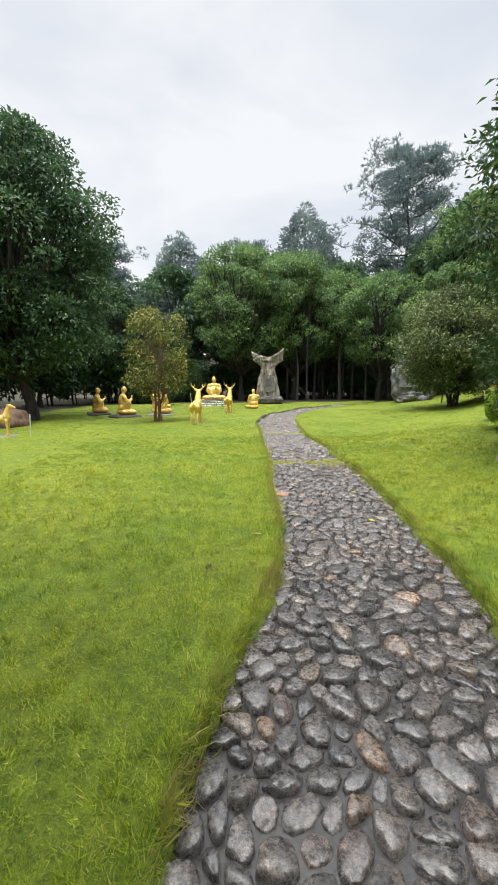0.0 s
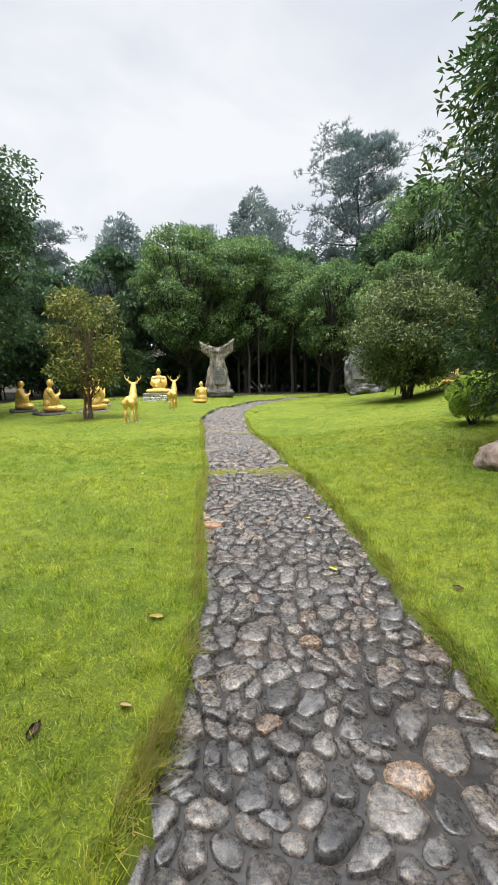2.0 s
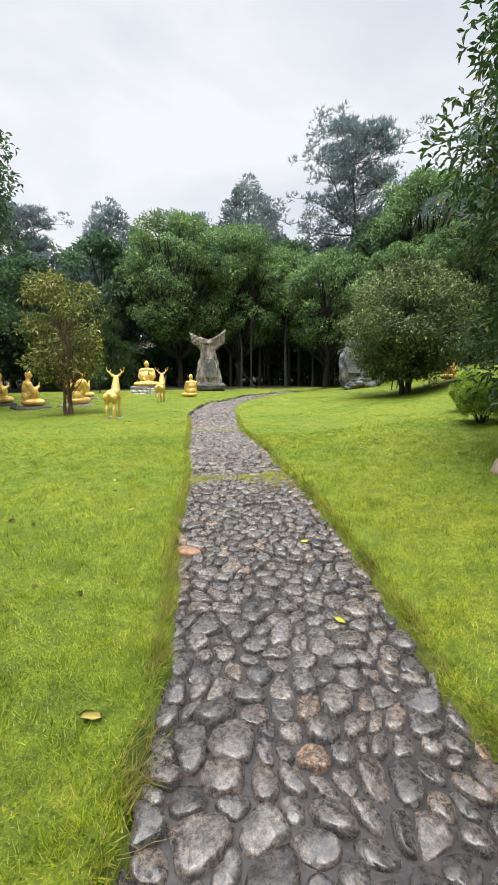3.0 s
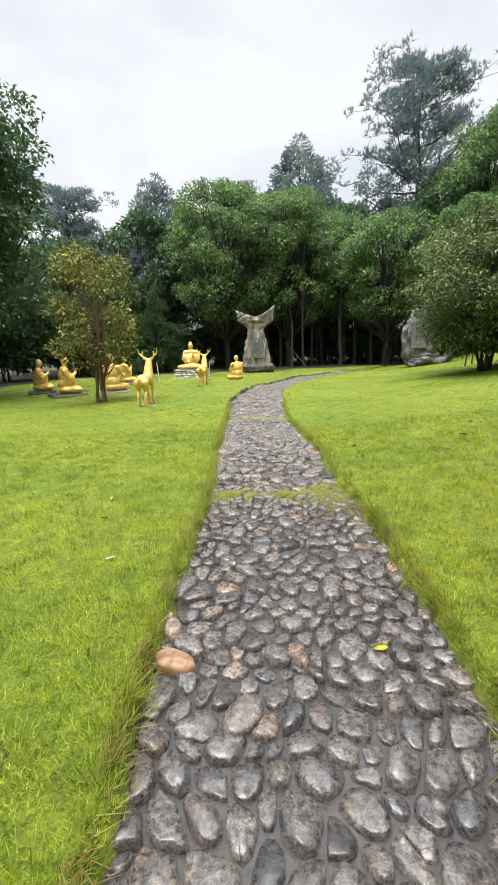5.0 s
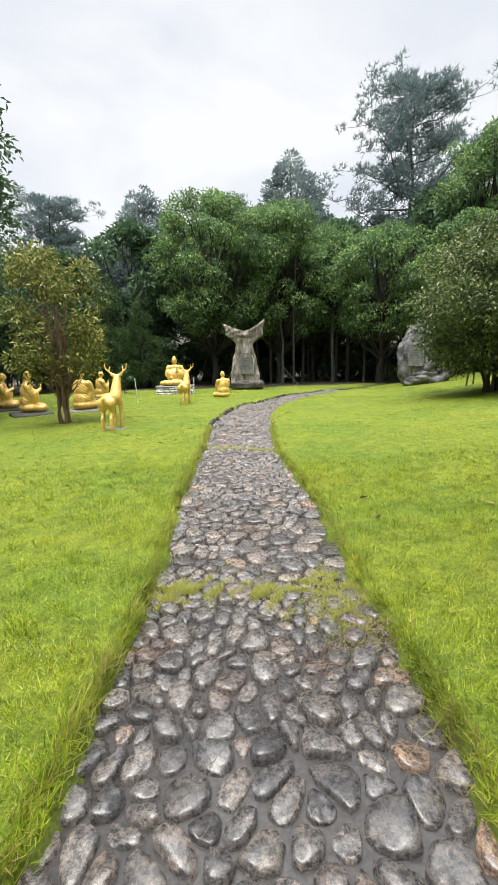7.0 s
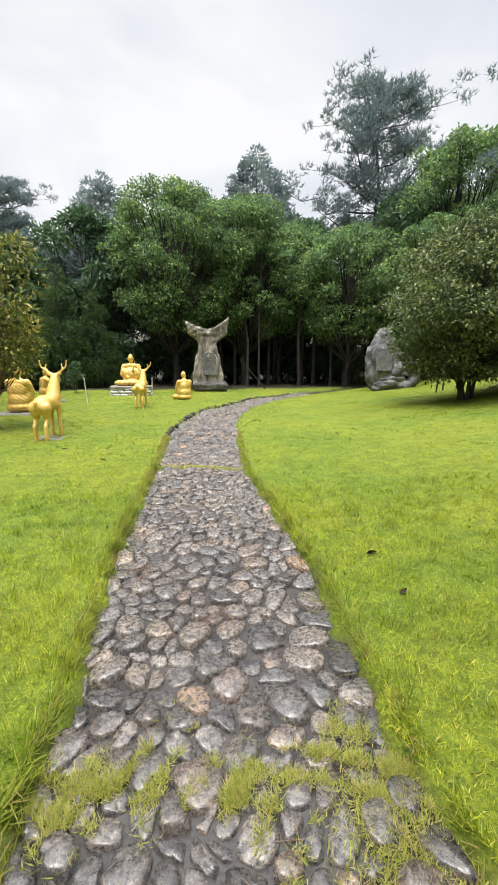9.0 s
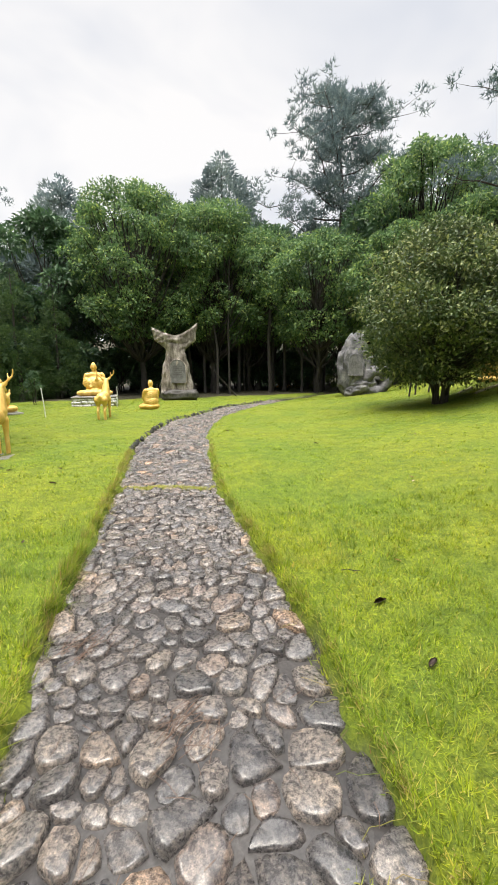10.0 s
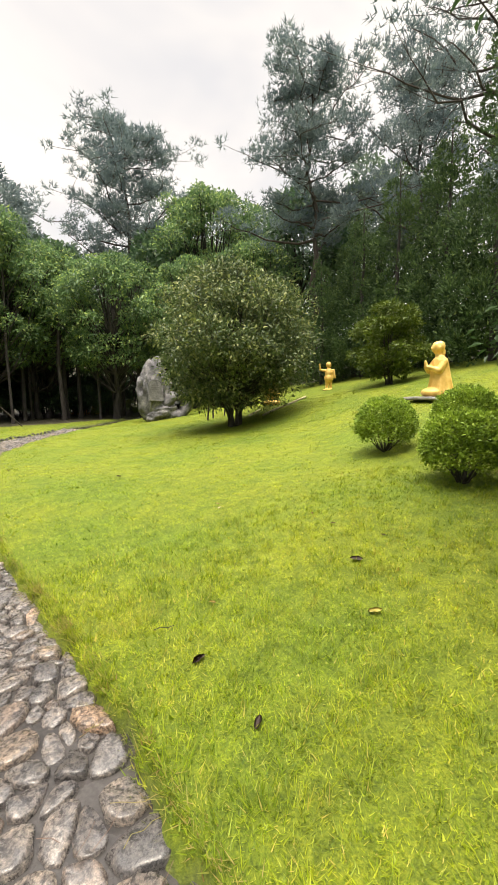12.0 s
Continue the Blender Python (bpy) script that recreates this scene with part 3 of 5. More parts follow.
def fuse(bm, name, mat, voxel, smooth=6, folds=0.0):
    """Melts overlapping lumps into one skin, as a cast or carved body has it."""
    me = bpy.data.meshes.new(name)
    bm.to_mesh(me)
    bm.free()
    tmp = new("shape", me)
    r = tmp.modifiers.new("skin", "REMESH")
    r.mode, r.voxel_size, r.use_smooth_shade = "VOXEL", voxel, True
    s = tmp.modifiers.new("soft", "SMOOTH")
    s.factor, s.iterations = 0.5, smooth
    dg = bpy.context.evaluated_depsgraph_get()
    out = bpy.data.meshes.new_from_object(tmp.evaluated_get(dg))
    bpy.data.objects.remove(tmp)
    out.name = name
    if folds:
        for v in out.vertices:
            x, y, z = v.co
            if 0.16 < z < 0.86:
                w = math.sin(12 * (z + 0.6 * x + 0.15 * y) * math.tau + 1.5 * math.sin(x * 6 + y * 4))
                v.co += v.normal * folds * w * min(1, (0.86 - z) * 6)
    out.materials.clear()
    out.materials.append(mat)
    for p in out.polygons:
        p.use_smooth = True
    return out


def seated(name, praying=True, usnisha=False):
    """A robed figure sitting on its heels, facing +y, about 1.2 m high."""
    bm = bmesh.new()
    blob(bm, (0, 0.05, 0.14), (0.36, 0.36, 0.16))
    blob(bm, (0.2, 0.2, 0.13), (0.2, 0.27, 0.13), (0, 0, -25))
    blob(bm, (-0.2, 0.2, 0.13), (0.2, 0.27, 0.13), (0, 0, 25))
    blob(bm, (0, -0.06, 0.32), (0.28, 0.22, 0.24))
    blob(bm, (0, -0.05, 0.58), (0.27, 0.19, 0.27))
    blob(bm, (0, 0.04, 0.42), (0.33, 0.22, 0.3))
    blob(bm, (0, -0.04, 0.76), (0.25, 0.15, 0.13))
    rod(bm, (0, -0.03, 0.8), (0, 0.0, 0.98), 0.075, 0.07)
    blob(bm, (0, 0.015, 1.06), (0.1, 0.118, 0.14))
    blob(bm, (0, 0.13, 1.045), (0.022, 0.03, 0.035), seg=8)
    for s in (-1, 1):
        blob(bm, (0.1 * s, 0.0, 1.03), (0.018, 0.03, 0.055), seg=8)
        blob(bm, (0.24 * s, -0.04, 0.76), (0.1, 0.11, 0.1))
        blob(bm, (0.2 * s, 0.1, 0.46), (0.13, 0.17, 0.2), (0, 0, 30 * s))
        if praying:
            rod(bm, (0.27 * s, -0.03, 0.74), (0.29 * s, 0.08, 0.5), 0.09, 0.085)
            rod(bm, (0.29 * s, 0.08, 0.5), (0.04 * s, 0.3, 0.66), 0.08, 0.045)
            rod(bm, (0.03 * s, 0.3, 0.66), (0.012 * s, 0.33, 0.8), 0.035, 0.025)
        else:
            rod(bm, (0.27 * s, -0.03, 0.74), (0.32 * s, 0.06, 0.46), 0.09, 0.08)
            rod(bm, (0.32 * s, 0.06, 0.46), (0.1 * s, 0.24, 0.34 if s > 0 else 0.62), 0.075, 0.05)
    if usnisha:
        blob(bm, (0, -0.015, 1.18), (0.065, 0.065, 0.05), seg=10)
        blob(bm, (0.35, 0.12, 0.12), (0.26, 0.2, 0.12))
        blob(bm, (-0.35, 0.12, 0.12), (0.26, 0.2, 0.12))
        rod(bm, (-0.1, 0.24, 0.6), (-0.14, 0.28, 0.78), 0.04, 0.03)
    return fuse(bm, name, M["gold"], 0.02, 3, 0.004)


def deer(name, antlers=True):
    """A standing deer, head along +y, raised neck."""
    bm = bmesh.new()
    blob(bm, (0, -0.22, 0.66), (0.165, 0.25, 0.18), (8, 0, 0))
    blob(bm, (0, 0.08, 0.68), (0.15, 0.26, 0.165))
    blob(bm, (0, 0.27, 0.74), (0.13, 0.15, 0.17))
    rod(bm, (0, 0.24, 0.76), (0, 0.37, 1.14), 0.15, 0.085)
    blob(bm, (0, 0.43, 1.17), (0.068, 0.12, 0.072), (-18, 0, 0))
    rod(bm, (0, 0.46, 1.16), (0, 0.59, 1.1), 0.055, 0.032)
    blob(bm, (0, -0.46, 0.7), (0.035, 0.06, 0.07), (30, 0, 0), 8)
    for s in (-1, 1):
        rod(bm, (0.085 * s, 0.26, 0.62), (0.08 * s, 0.28, 0.32), 0.07, 0.036)
        rod(bm, (0.08 * s, 0.28, 0.32), (0.08 * s, 0.28, 0.0), 0.042, 0.04)
        rod(bm, (0.1 * s, -0.33, 0.62), (0.1 * s, -0.28, 0.42), 0.115, 0.055)
        rod(bm, (0.1 * s, -0.28, 0.42), (0.1 * s, -0.37, 0.28), 0.052, 0.034)
        rod(bm, (0.1 * s, -0.37, 0.28), (0.1 * s, -0.34, 0.0), 0.042, 0.04)
        blob(bm, (0.1 * s, 0.36, 1.22), (0.075, 0.022, 0.035), (0, -25 * s, 0), 8)
        if antlers:
            rod(bm, (0.035 * s, 0.39, 1.22), (0.16 * s, 0.36, 1.29), 0.024, 0.022)
            rod(bm, (0.16 * s, 0.36, 1.29), (0.25 * s, 0.36, 1.37), 0.022, 0.019)
            rod(bm, (0.25 * s, 0.36, 1.37), (0.27 * s, 0.36, 1.49), 0.02, 0.016)
            rod(bm, (0.18 * s, 0.36, 1.3), (0.15 * s, 0.4, 1.42), 0.018, 0.015)
    return fuse(bm, name, M["gold"], 0.016, 3)


def kneel(name):
    """An upright kneeling figure in a long cloak, hands joined, facing +y."""
    bm = bmesh.new()
    rod(bm, (0, -0.1, 0.1), (0, -0.06, 0.74), 0.27, 0.18, 18)
    blob(bm, (0, 0.08, 0.1), (0.25, 0.27, 0.12))
    blob(bm, (0, -0.24, 0.08), (0.26, 0.17, 0.09))
    blob(bm, (0, -0.06, 0.76), (0.215, 0.15, 0.13))
    rod(bm, (0, -0.04, 0.8), (0, 0.0, 0.98), 0.075, 0.06)
    blob(bm, (0, 0.02, 1.08), (0.1, 0.122, 0.14))
    blob(bm, (0, -0.05, 1.11), (0.108, 0.11, 0.125))
    blob(bm, (0, 0.14, 1.065), (0.022, 0.03, 0.035), seg=8)
    blob(bm, (0, -0.12, 0.98), (0.06, 0.06, 0.1), seg=10)
    for s in (-1, 1):
        blob(bm, (0.1 * s, 0.01, 1.06), (0.018, 0.03, 0.05), seg=8)
        rod(bm, (0.2 * s, -0.05, 0.77), (0.2 * s, 0.07, 0.58), 0.08, 0.075)
        rod(bm, (0.2 * s, 0.07, 0.58), (0.04 * s, 0.25, 0.66), 0.075, 0.045)
        rod(bm, (0.03 * s, 0.26, 0.66), (0.012 * s, 0.28, 0.79), 0.036, 0.024)
        # folds of the cloak that fall from the shoulder and the arm
        for a, r in ((20, 0.035), (55, 0.045), (90, 0.04), (125, 0.045), (160, 0.035)):
            ca, sa = math.sin(radians(a)) * s, -math.cos(radians(a))
            rod(bm, (0.16 * ca, -0.06 - 0.13 * -sa, 0.72), (0.27 * ca, -0.1 - 0.27 * -sa, 0.04), r * 0.6, r)
    return fuse(bm, name, M["gold"], 0.016, 2)


def child(name):
    """A small standing figure with one arm raised, facing +y."""
    bm = bmesh.new()
    for s in (-1, 1):
        rod(bm, (0.07 * s, 0, 0.02), (0.065 * s, 0, 0.34), 0.05, 0.065)
        blob(bm, (0.07 * s, 0.05, 0.03), (0.05, 0.1, 0.035))
    blob(bm, (0, 0, 0.42), (0.17, 0.13, 0.17))
    blob(bm, (0, 0, 0.6), (0.15, 0.11, 0.2))
    rod(bm, (0, 0, 0.72), (0, 0, 0.82), 0.05, 0.05)
    blob(bm, (0, 0.01, 0.9), (0.1, 0.105, 0.115))
    rod(bm, (-0.16, 0, 0.7), (-0.22, 0.02, 0.44), 0.055, 0.04)
    rod(bm, (0.15, 0, 0.7), (0.3, 0.06, 0.72), 0.055, 0.04)
    rod(bm, (0.3, 0.06, 0.72), (0.33, 0.1, 0.92), 0.04, 0.035)
    blob(bm, (0, 0, 0.0), (0.24, 0.2, 0.03))
    return fuse(bm, name, M["gold"], 0.018, 3)


def slab_mesh(name, w, d, h, mat, rough=0.01, seed=1, cuts=5):
    """A worn stone block with broken edges, foot at z 0."""
    bm = bmesh.new()
    bmesh.ops.create_cube(bm, size=1, matrix=Matrix.Translation((0, 0, h / 2)) @ Matrix.Diagonal((w, d, h, 1)))
    bmesh.ops.bevel(bm, geom=list(bm.edges), offset=min(h, w, d) * 0.18, segments=2, affect="EDGES")
    bmesh.ops.subdivide_edges(bm, edges=[e for e in bm.edges if e.calc_length() > 0.12], cuts=cuts, use_grid_fill=True)
    for v in bm.verts:
        v.co += noise.noise_vector(v.co * 3.1 + Vector((seed * 7.3, 0, 0))) * rough * 2 + noise.noise_vector(v.co * 9 + Vector((seed, 0, 0))) * rough
    return bm_mesh(name, bm, mat)


monk_me, saint_me = seated("praying_monk_statue"), seated("sitting_sage_statue", False, True)
deer_me, doe_me = deer("stag_statue"), deer("doe_statue", False)
child_me = child("child_statue")
kneel_me = kneel("kneeling_statue")


def stand(name, me, x, y, turn, scale, label, base=None, lift=0.0, group="", category="statue"):
    """A statue on the lawn, on its own slab where it has one."""
    z = zat(x, y) + lift
    if base:
        w, d, h, mat = base
        pl = new("plinth_slab", slab_mesh("plinth_slab", w, d, h, M[mat], 0.008, x))
        pl.matrix_world = pose(x, y, z - 0.05, 0, 0, turn + 7)
        tagged(pl, "low weathered stone slab under a gold statue", "slab", "statue slabs")
        z += h - 0.055
    else:
        z -= 0.012
    ob = new(name, me)
    ob.matrix_world = pose(x, y, z, 0, 0, turn) @ Matrix.Diagonal((scale, scale, scale, 1))
    return tagged(ob, label, category, group)


G_M, G_D = "monks facing the teacher", "gold deer on the lawn"
stand("monk_statue", monk_me, -7.35, 20.0, -70, 1.02, "gold-painted kneeling monk statue with joined hands on a stone slab", (1.1, 1.0, 0.14, "dark_slab"), group=G_M)
stand("monk_statue", monk_me, -5.5, 18.1, -62, 1.06, "gold-painted kneeling monk statue in a robe on a dark slab", (1.25, 1.1, 0.14, "dark_slab"), group=G_M)
stand("monk_statue", monk_me, -4.05, 18.6, -12, 1.08, "gold-painted kneeling monk statue seen in draped robe, on a slab", (1.05, 1.0, 0.12, "slab"), group=G_M)
stand("monk_statue", monk_me, -4.9, 23.0, -50, 1.0, "gold-painted kneeling monk statue with joined hands behind the shrub", (1.0, 1.0, 0.1, "slab"), group=G_M)
stand("monk_statue", monk_me, 0.28, 23.3, 28, 0.95, "gold-painted kneeling monk statue beside the path near the stele", None, group=G_M)
stand("stag_statue", deer_me, -1.85, 14.5, -6, 0.97, "gold-painted stag statue with antlers standing on the lawn", (0.5, 0.55, 0.06, "slab"), group=G_D)
stand("stag_statue", deer_me, -0.98, 20.3, -6, 1.0, "gold-painted stag statue with wide antlers before the teacher", None, group=G_D)
stand("doe_statue", doe_me, -7.35, 12.0, -78, 0.75, "small gold-painted deer statue without antlers on a pale slab", (0.6, 0.9, 0.06, "slab"), group=G_D)
stand("child_statue", child_me, 14.2, 18.8, 131, 1.12, "small gold-painted standing child statue with a raised arm", None, group="gold children on the bank")
stand("sitting_child_statue", monk_me, 12.2, 20.0, 120, 0.85, "gold-painted seated child statue half hidden by the round tree", None, group="gold children on the bank")
stand("kneeling_statue", kneel_me, 10.48, 12.28, 58, 1.03, "gold-painted kneeling figure with joined hands on the grassy bank", (1.05, 1.05, 0.07, "slab"), group="gold children on the bank")

for x, y, turn, sc in ((9.5, 38.6, 150, 0.8), (10.1, 39.1, 200, 0.85), (10.9, 38.7, 170, 0.75)):
    stand("far_monk_statue", monk_me, x, y, turn, sc, "small gold-painted seated statue in a glade of the wood", None, group="gold statues in the glade")

# the teacher's plinth of pale veined stones, and the teacher on it
BX0, BY0 = -2.15, 25.6
bz = zat(BX0, BY0)
plinth = thing("statue_plinth", pose(BX0, BY0, bz, 0, 0, 3), "pale plinth built of white and grey veined stones", "plinth")
part("core", slab_mesh("plinth_core", 1.66, 1.16, 0.38, M["slab"], 0.004), plinth)
prng = np.random.default_rng(4)
for face in range(3):
    span, off, turn = ((1.7, 0.59, 0), (1.2, 0.84, 90), (1.2, 0.84, -90))[face]
    for row in range(3):
        x = -span / 2 + 0.02
        while x < span / 2 - 0.1:
            w = min(prng.uniform(0.16, 0.36), span / 2 - x)
            st = part("stone", slab_mesh("plinth_stone", w - 0.015, 0.08, 0.12, M["white_stone"], 0.014, prng.uniform(0, 50), 2), plinth)
            a = radians(turn)
            cx, cy = x + w / 2, -off
            st.matrix_local = pose(cx * math.cos(a) - cy * math.sin(a), cx * math.sin(a) + cy * math.cos(a), row * 0.122 - 0.01, 0, 0, turn)
            x += w
part("top_slab", slab_mesh("plinth_top", 1.78, 1.28, 0.07, M["slab"], 0.01, 3), plinth).matrix_local = pose(0, 0, 0.345)
teacher = new("teacher_statue", saint_me)
teacher.matrix_world = pose(BX0, BY0 + 0.05, bz + 0.405, 0, 0, 180) @ Matrix.Diagonal((1.22, 1.1, 1.16, 1))
tagged(teacher, "gold-painted cross-legged robed statue sitting on the pale plinth", "statue")

# ---------- carved stele: flared head with two horns, waist, spreading foot ----------


def stele_mesh(name, scale=1.0):
    prof = [(0.0, -0.84, 0.86), (0.5, -0.8, 0.8), (1.0, -0.72, 0.68), (1.45, -0.64, 0.6), (1.75, -0.52, 0.5), (2.0, -0.47, 0.46), (2.15, -0.5, 0.5), (2.35, -0.7, 0.76), (2.55, -1.0, 0.98), (2.8, -1.08, 1.02), (3.2, -1.14, 1.12)]
    rows, cols = 66, 44
    zs = [p[0] for p in prof]
    v = []
    for i in range(rows + 1):
        f = i / rows
        for j in range(cols):
            a = j / cols * 2 * math.pi
            ca, sa = math.cos(a), math.sin(a)
            px = math.copysign(abs(ca) ** 0.6, ca)
            py = math.copysign(abs(sa) ** 0.75, sa)
            u = (px + 1) / 2
            # the top edge dips between two horns, one higher
            topz = 2.8 + 0.4 * max(0, 1 - u * 2) ** 1.5 + 0.66 * max(0, u * 2 - 1) ** 1.6
            z = f * topz
            lo, hi = np.interp(min(z, 3.2), zs, [p[1] for p in prof]), np.interp(min(z, 3.2), zs, [p[2] for p in prof])
            x = lo + (hi - lo) * u
            th = 0.34 - 0.05 * z
            if f > 0.97:
                th *= 0.55
            y = py * th
            q = Vector((x * 1.3, y * 2, z * 0.45))
            g = noise.fractal(q * 1.9, 0.9, 2.0, 4)
            groove = math.sin(x * 15 + 3 * noise.noise(Vector((x, y, z * 0.9)) * 1.7)) * 0.03 * (1 if z < 2.4 else 0.3)
            swirl = math.sin(z * 22 + x * x * 9 + 2 * noise.noise(Vector((x, 3, z)))) * 0.03 if z > 2.4 else 0
            y += math.copysign(1, sa) * (g * 0.11 + groove * 1.5 + swirl * 1.4) * (abs(sa) ** 0.5)
            x += noise.noise(Vector((x, y, z * 2.1)) * 1.6) * 0.05
            v.append((x * scale, y * scale, z * scale))
    fs = []
    for i in range(rows):
        for j in range(cols):
            k1 = (j + 1) % cols
            fs.append((i * cols + j, i * cols + k1, (i + 1) * cols + k1, (i + 1) * cols + j))
    me = bpy.data.meshes.new(name)
    t = rows * cols
    me.from_pydata(v, [], fs + [(t + j, t + j + 1, t + cols - j - 1, t + (cols - j) % cols) for j in range(1, cols // 2 - 1)] + [(t, t + 1, t + cols - 1), (t + cols // 2 - 1, t + cols // 2, t + cols // 2 + 1)] + [tuple(reversed(range(cols)))])
    for p in me.polygons:
        p.use_smooth = True
    me.materials.append(M["driftwood"])
    return me


def plaque(parent, w, h, m, lines, rim):
    """An arched plaque with an engraved rim and illegible rows of writing."""
    pts = [(-w / 2, 0), (w / 2, 0)] + [(math.cos(a) * w / 2, h - w / 2 + math.sin(a) * w / 2) for a in np.linspace(0.1, math.pi - 0.1, 12)]
    bm = bmesh.new()
    fc = bm.faces.new([bm.verts.new((x, 0, z)) for x, z in pts])
    r = bmesh.ops.extrude_face_region(bm, geom=[fc])
    bmesh.ops.translate(bm, vec=(0, -0.06, 0), verts=[g for g in r["geom"] if isinstance(g, bmesh.types.BMVert)])
    bmesh.ops.recalc_face_normals(bm, faces=list(bm.faces))
    bmesh.ops.bevel(bm, geom=list(bm.edges), offset=0.012, segments=1, affect="EDGES")
    pq = part("plaque", bm_mesh("plaque", bm, M["slate"], False), parent, "smooth grey arched plaque with faint writing")
    pq.matrix_local = m
    v, f = tubes([[((x, -0.055, z), 0.028) for x, z in pts + pts[:1]]], 6)
    part("rim", np_mesh("plaque_rim", v, f, M[rim], True), pq)
    rr = random.Random(3)
    for i in range(lines):
        z = h * 0.72 - i * h * 0.09
        ln = w * rr.uniform(0.45, 0.72)
        b2 = bmesh.new()
        bmesh.ops.create_cube(b2, size=1, matrix=Matrix.Translation((rr.uniform(-0.03, 0.03), -0.063, z)) @ Matrix.Diagonal((ln, 0.01, 0.022, 1)))
        part("writing", bm_mesh("writing", b2, M["dark_slab"], False), pq)


SX, SY = 1.42, 28.3
sz = zat(SX, SY)
stele = thing("stone_stele", pose(SX, SY, sz, 0, 0, 4), "tall weathered carved stone stele with flared horned head and plaque", "stele")
part("base", slab_mesh("stele_base", 1.75, 1.2, 0.48, M["dark_slab"], 0.04, 5), stele, "dark rough stone base")
part("body", stele_mesh("stele_body"), stele).matrix_local = pose(-0.08, 0, 0.36)
plaque(stele, 0.82, 1.15, pose(-0.06, -0.34, 0.84, -4), 5, "driftwood")

# ---------- scholar rock ----------


def rock_mesh(name, mat, rx, ry, rz, seed, hollow=0.0, detail=5, amp=0.25, lean=0.0):
    bm = bmesh.new()
    bmesh.ops.create_icosphere(bm, subdivisions=detail, radius=1)
    o = Vector((seed * 3.7, seed, -seed))
    for v in bm.verts:
        n = v.co.normalized()
        d = 1 + amp * noise.fractal(n * 1.3 + o, 0.8, 2.0, 3) + 0.05 * noise.fractal(n * 5 + o, 0.9, 2.0, 3)
        if hollow:
            d -= hollow * max(0, noise.noise(n * 2.4 + o * 2) - 0.18) * 1.5
        v.co = Vector((n.x * rx, n.y * ry, n.z * rz)) * d
        v.co.x += lean * v.co.z
    return bm_mesh(name, bm, mat)


RX, RY = 10.6, 26.7
rz0 = zat(RX, RY)
srock = thing("scholar_rock", pose(RX, RY, rz0, 0, 0, -12), "tall grey eroded scholar rock with hollows and an arched plaque", "rock")
part("body", rock_mesh("rock_body", M["rock"], 0.82, 0.55, 1.7, 3, 0.95, 5, 0.26, -0.03), srock).matrix_local = pose(-0.42, 0, 1.2)
part("foot", rock_mesh("rock_foot", M["rock"], 0.95, 0.55, 0.6, 5, 0.5, 5, 0.3), srock).matrix_local = pose(-0.2, -0.05, 0.3)


def rock_loop(name, mat, R, r, seed):
    """A water-worn arm of rock that bends round a hole."""
    v = []
    n, m = 40, 18
    for i in range(n):
        a = i / n * 2 * math.pi
        k2 = 1 + 0.35 * noise.noise(Vector((math.cos(a) * 1.5, math.sin(a) * 1.5, seed)))
        for j in range(m):
            b = j / m * 2 * math.pi
            q = Vector((math.cos(a) * (R + r * k2 * math.cos(b)) * 1.25, r * 1.3 * k2 * math.sin(b), math.sin(a) * (R + r * k2 * math.cos(b))))
            v.append(q * (1 + 0.16 * noise.fractal(q * 3 + Vector((seed, 0, 0)), 0.8, 2.0, 3)))
    f = [(i * m + j, ((i + 1) % n) * m + j, ((i + 1) % n) * m + (j + 1) % m, i * m + (j + 1) % m) for i in range(n) for j in range(m)]
    return np_mesh(name, v, f, mat, True)


part("arm", rock_loop("rock_arm", M["rock"], 0.5, 0.27, 8), srock).matrix_local = pose(0.62, -0.1, 0.66, 0, -24, 8)
plaque(srock, 0.72, 1.05, pose(-0.5, -0.56, 0.95, -6), 5, "rock")

stone = new("boulder", rock_mesh("boulder", M["boulder"], 0.36, 0.3, 0.26, 12, 0.1, 4, 0.25))
stone.matrix_world = pose(4.5, 6.6, zat(4.5, 6.6) + 0.1, 0, 0, 20)
tagged(stone, "pinkish brown rough boulder lying on the grass bank", "boulder")
mound = new("earth_mound", rock_mesh("earth_mound", M["bark_red"], 0.95, 0.8, 0.55, 21, 0, 4, 0.15))
mound.matrix_world = pose(-9.2, 15.2, zat(-9.2, 15.2) + 0.15)
tagged(mound, "rounded brown mound beside the small deer", "mound")

# stakes
for i, (x, y, h) in enumerate(((-6.55, 12.15, 0.62), (-2.95, 21.2, 0.95), (-1.15, 24.5, 0.85))):
    v, f = tubes([[((0, 0, -0.1), 0.018), ((0.01, 0, h * 0.5), 0.018), ((0.0, 0.01, h), 0.017)]], 8)
    st = new("stake", np_mesh("stake", v, f, M["pole"], True))
    st.matrix_world = pose(x, y, zat(x, y), 2, 3 * (-1) ** i)
    tagged(st, "thin white garden stake stuck in the lawn", "stake", "white stakes")

# timber edging on the bank, and a pole leaning in the wood
for x, y, ln, turn in ((11.6, 18.6, 2.6, 8), (11.0, 19.7, 0.9, 20)):
    v, f = tubes([[((-ln / 2, 0, 0), 0.038), ((-ln / 4, 0.02, 0.015), 0.042), ((0, 0, 0), 0.038), ((ln / 4, -0.02, 0.01), 0.04), ((ln / 2, 0.02, 0), 0.034)]], 9)
    lg = new("log", np_mesh("log", v, f, M["log"], True))
    slope_y = math.degrees(math.atan2(zat(x + 0.5, y) - zat(x - 0.5, y), 1.0))
    lg.matrix_world = pose(x, y, zat(x, y) + 0.025, 0, -slope_y, turn)
    tagged(lg, "pale mossy log lying on the bank behind the round tree", "log", "logs on the bank")
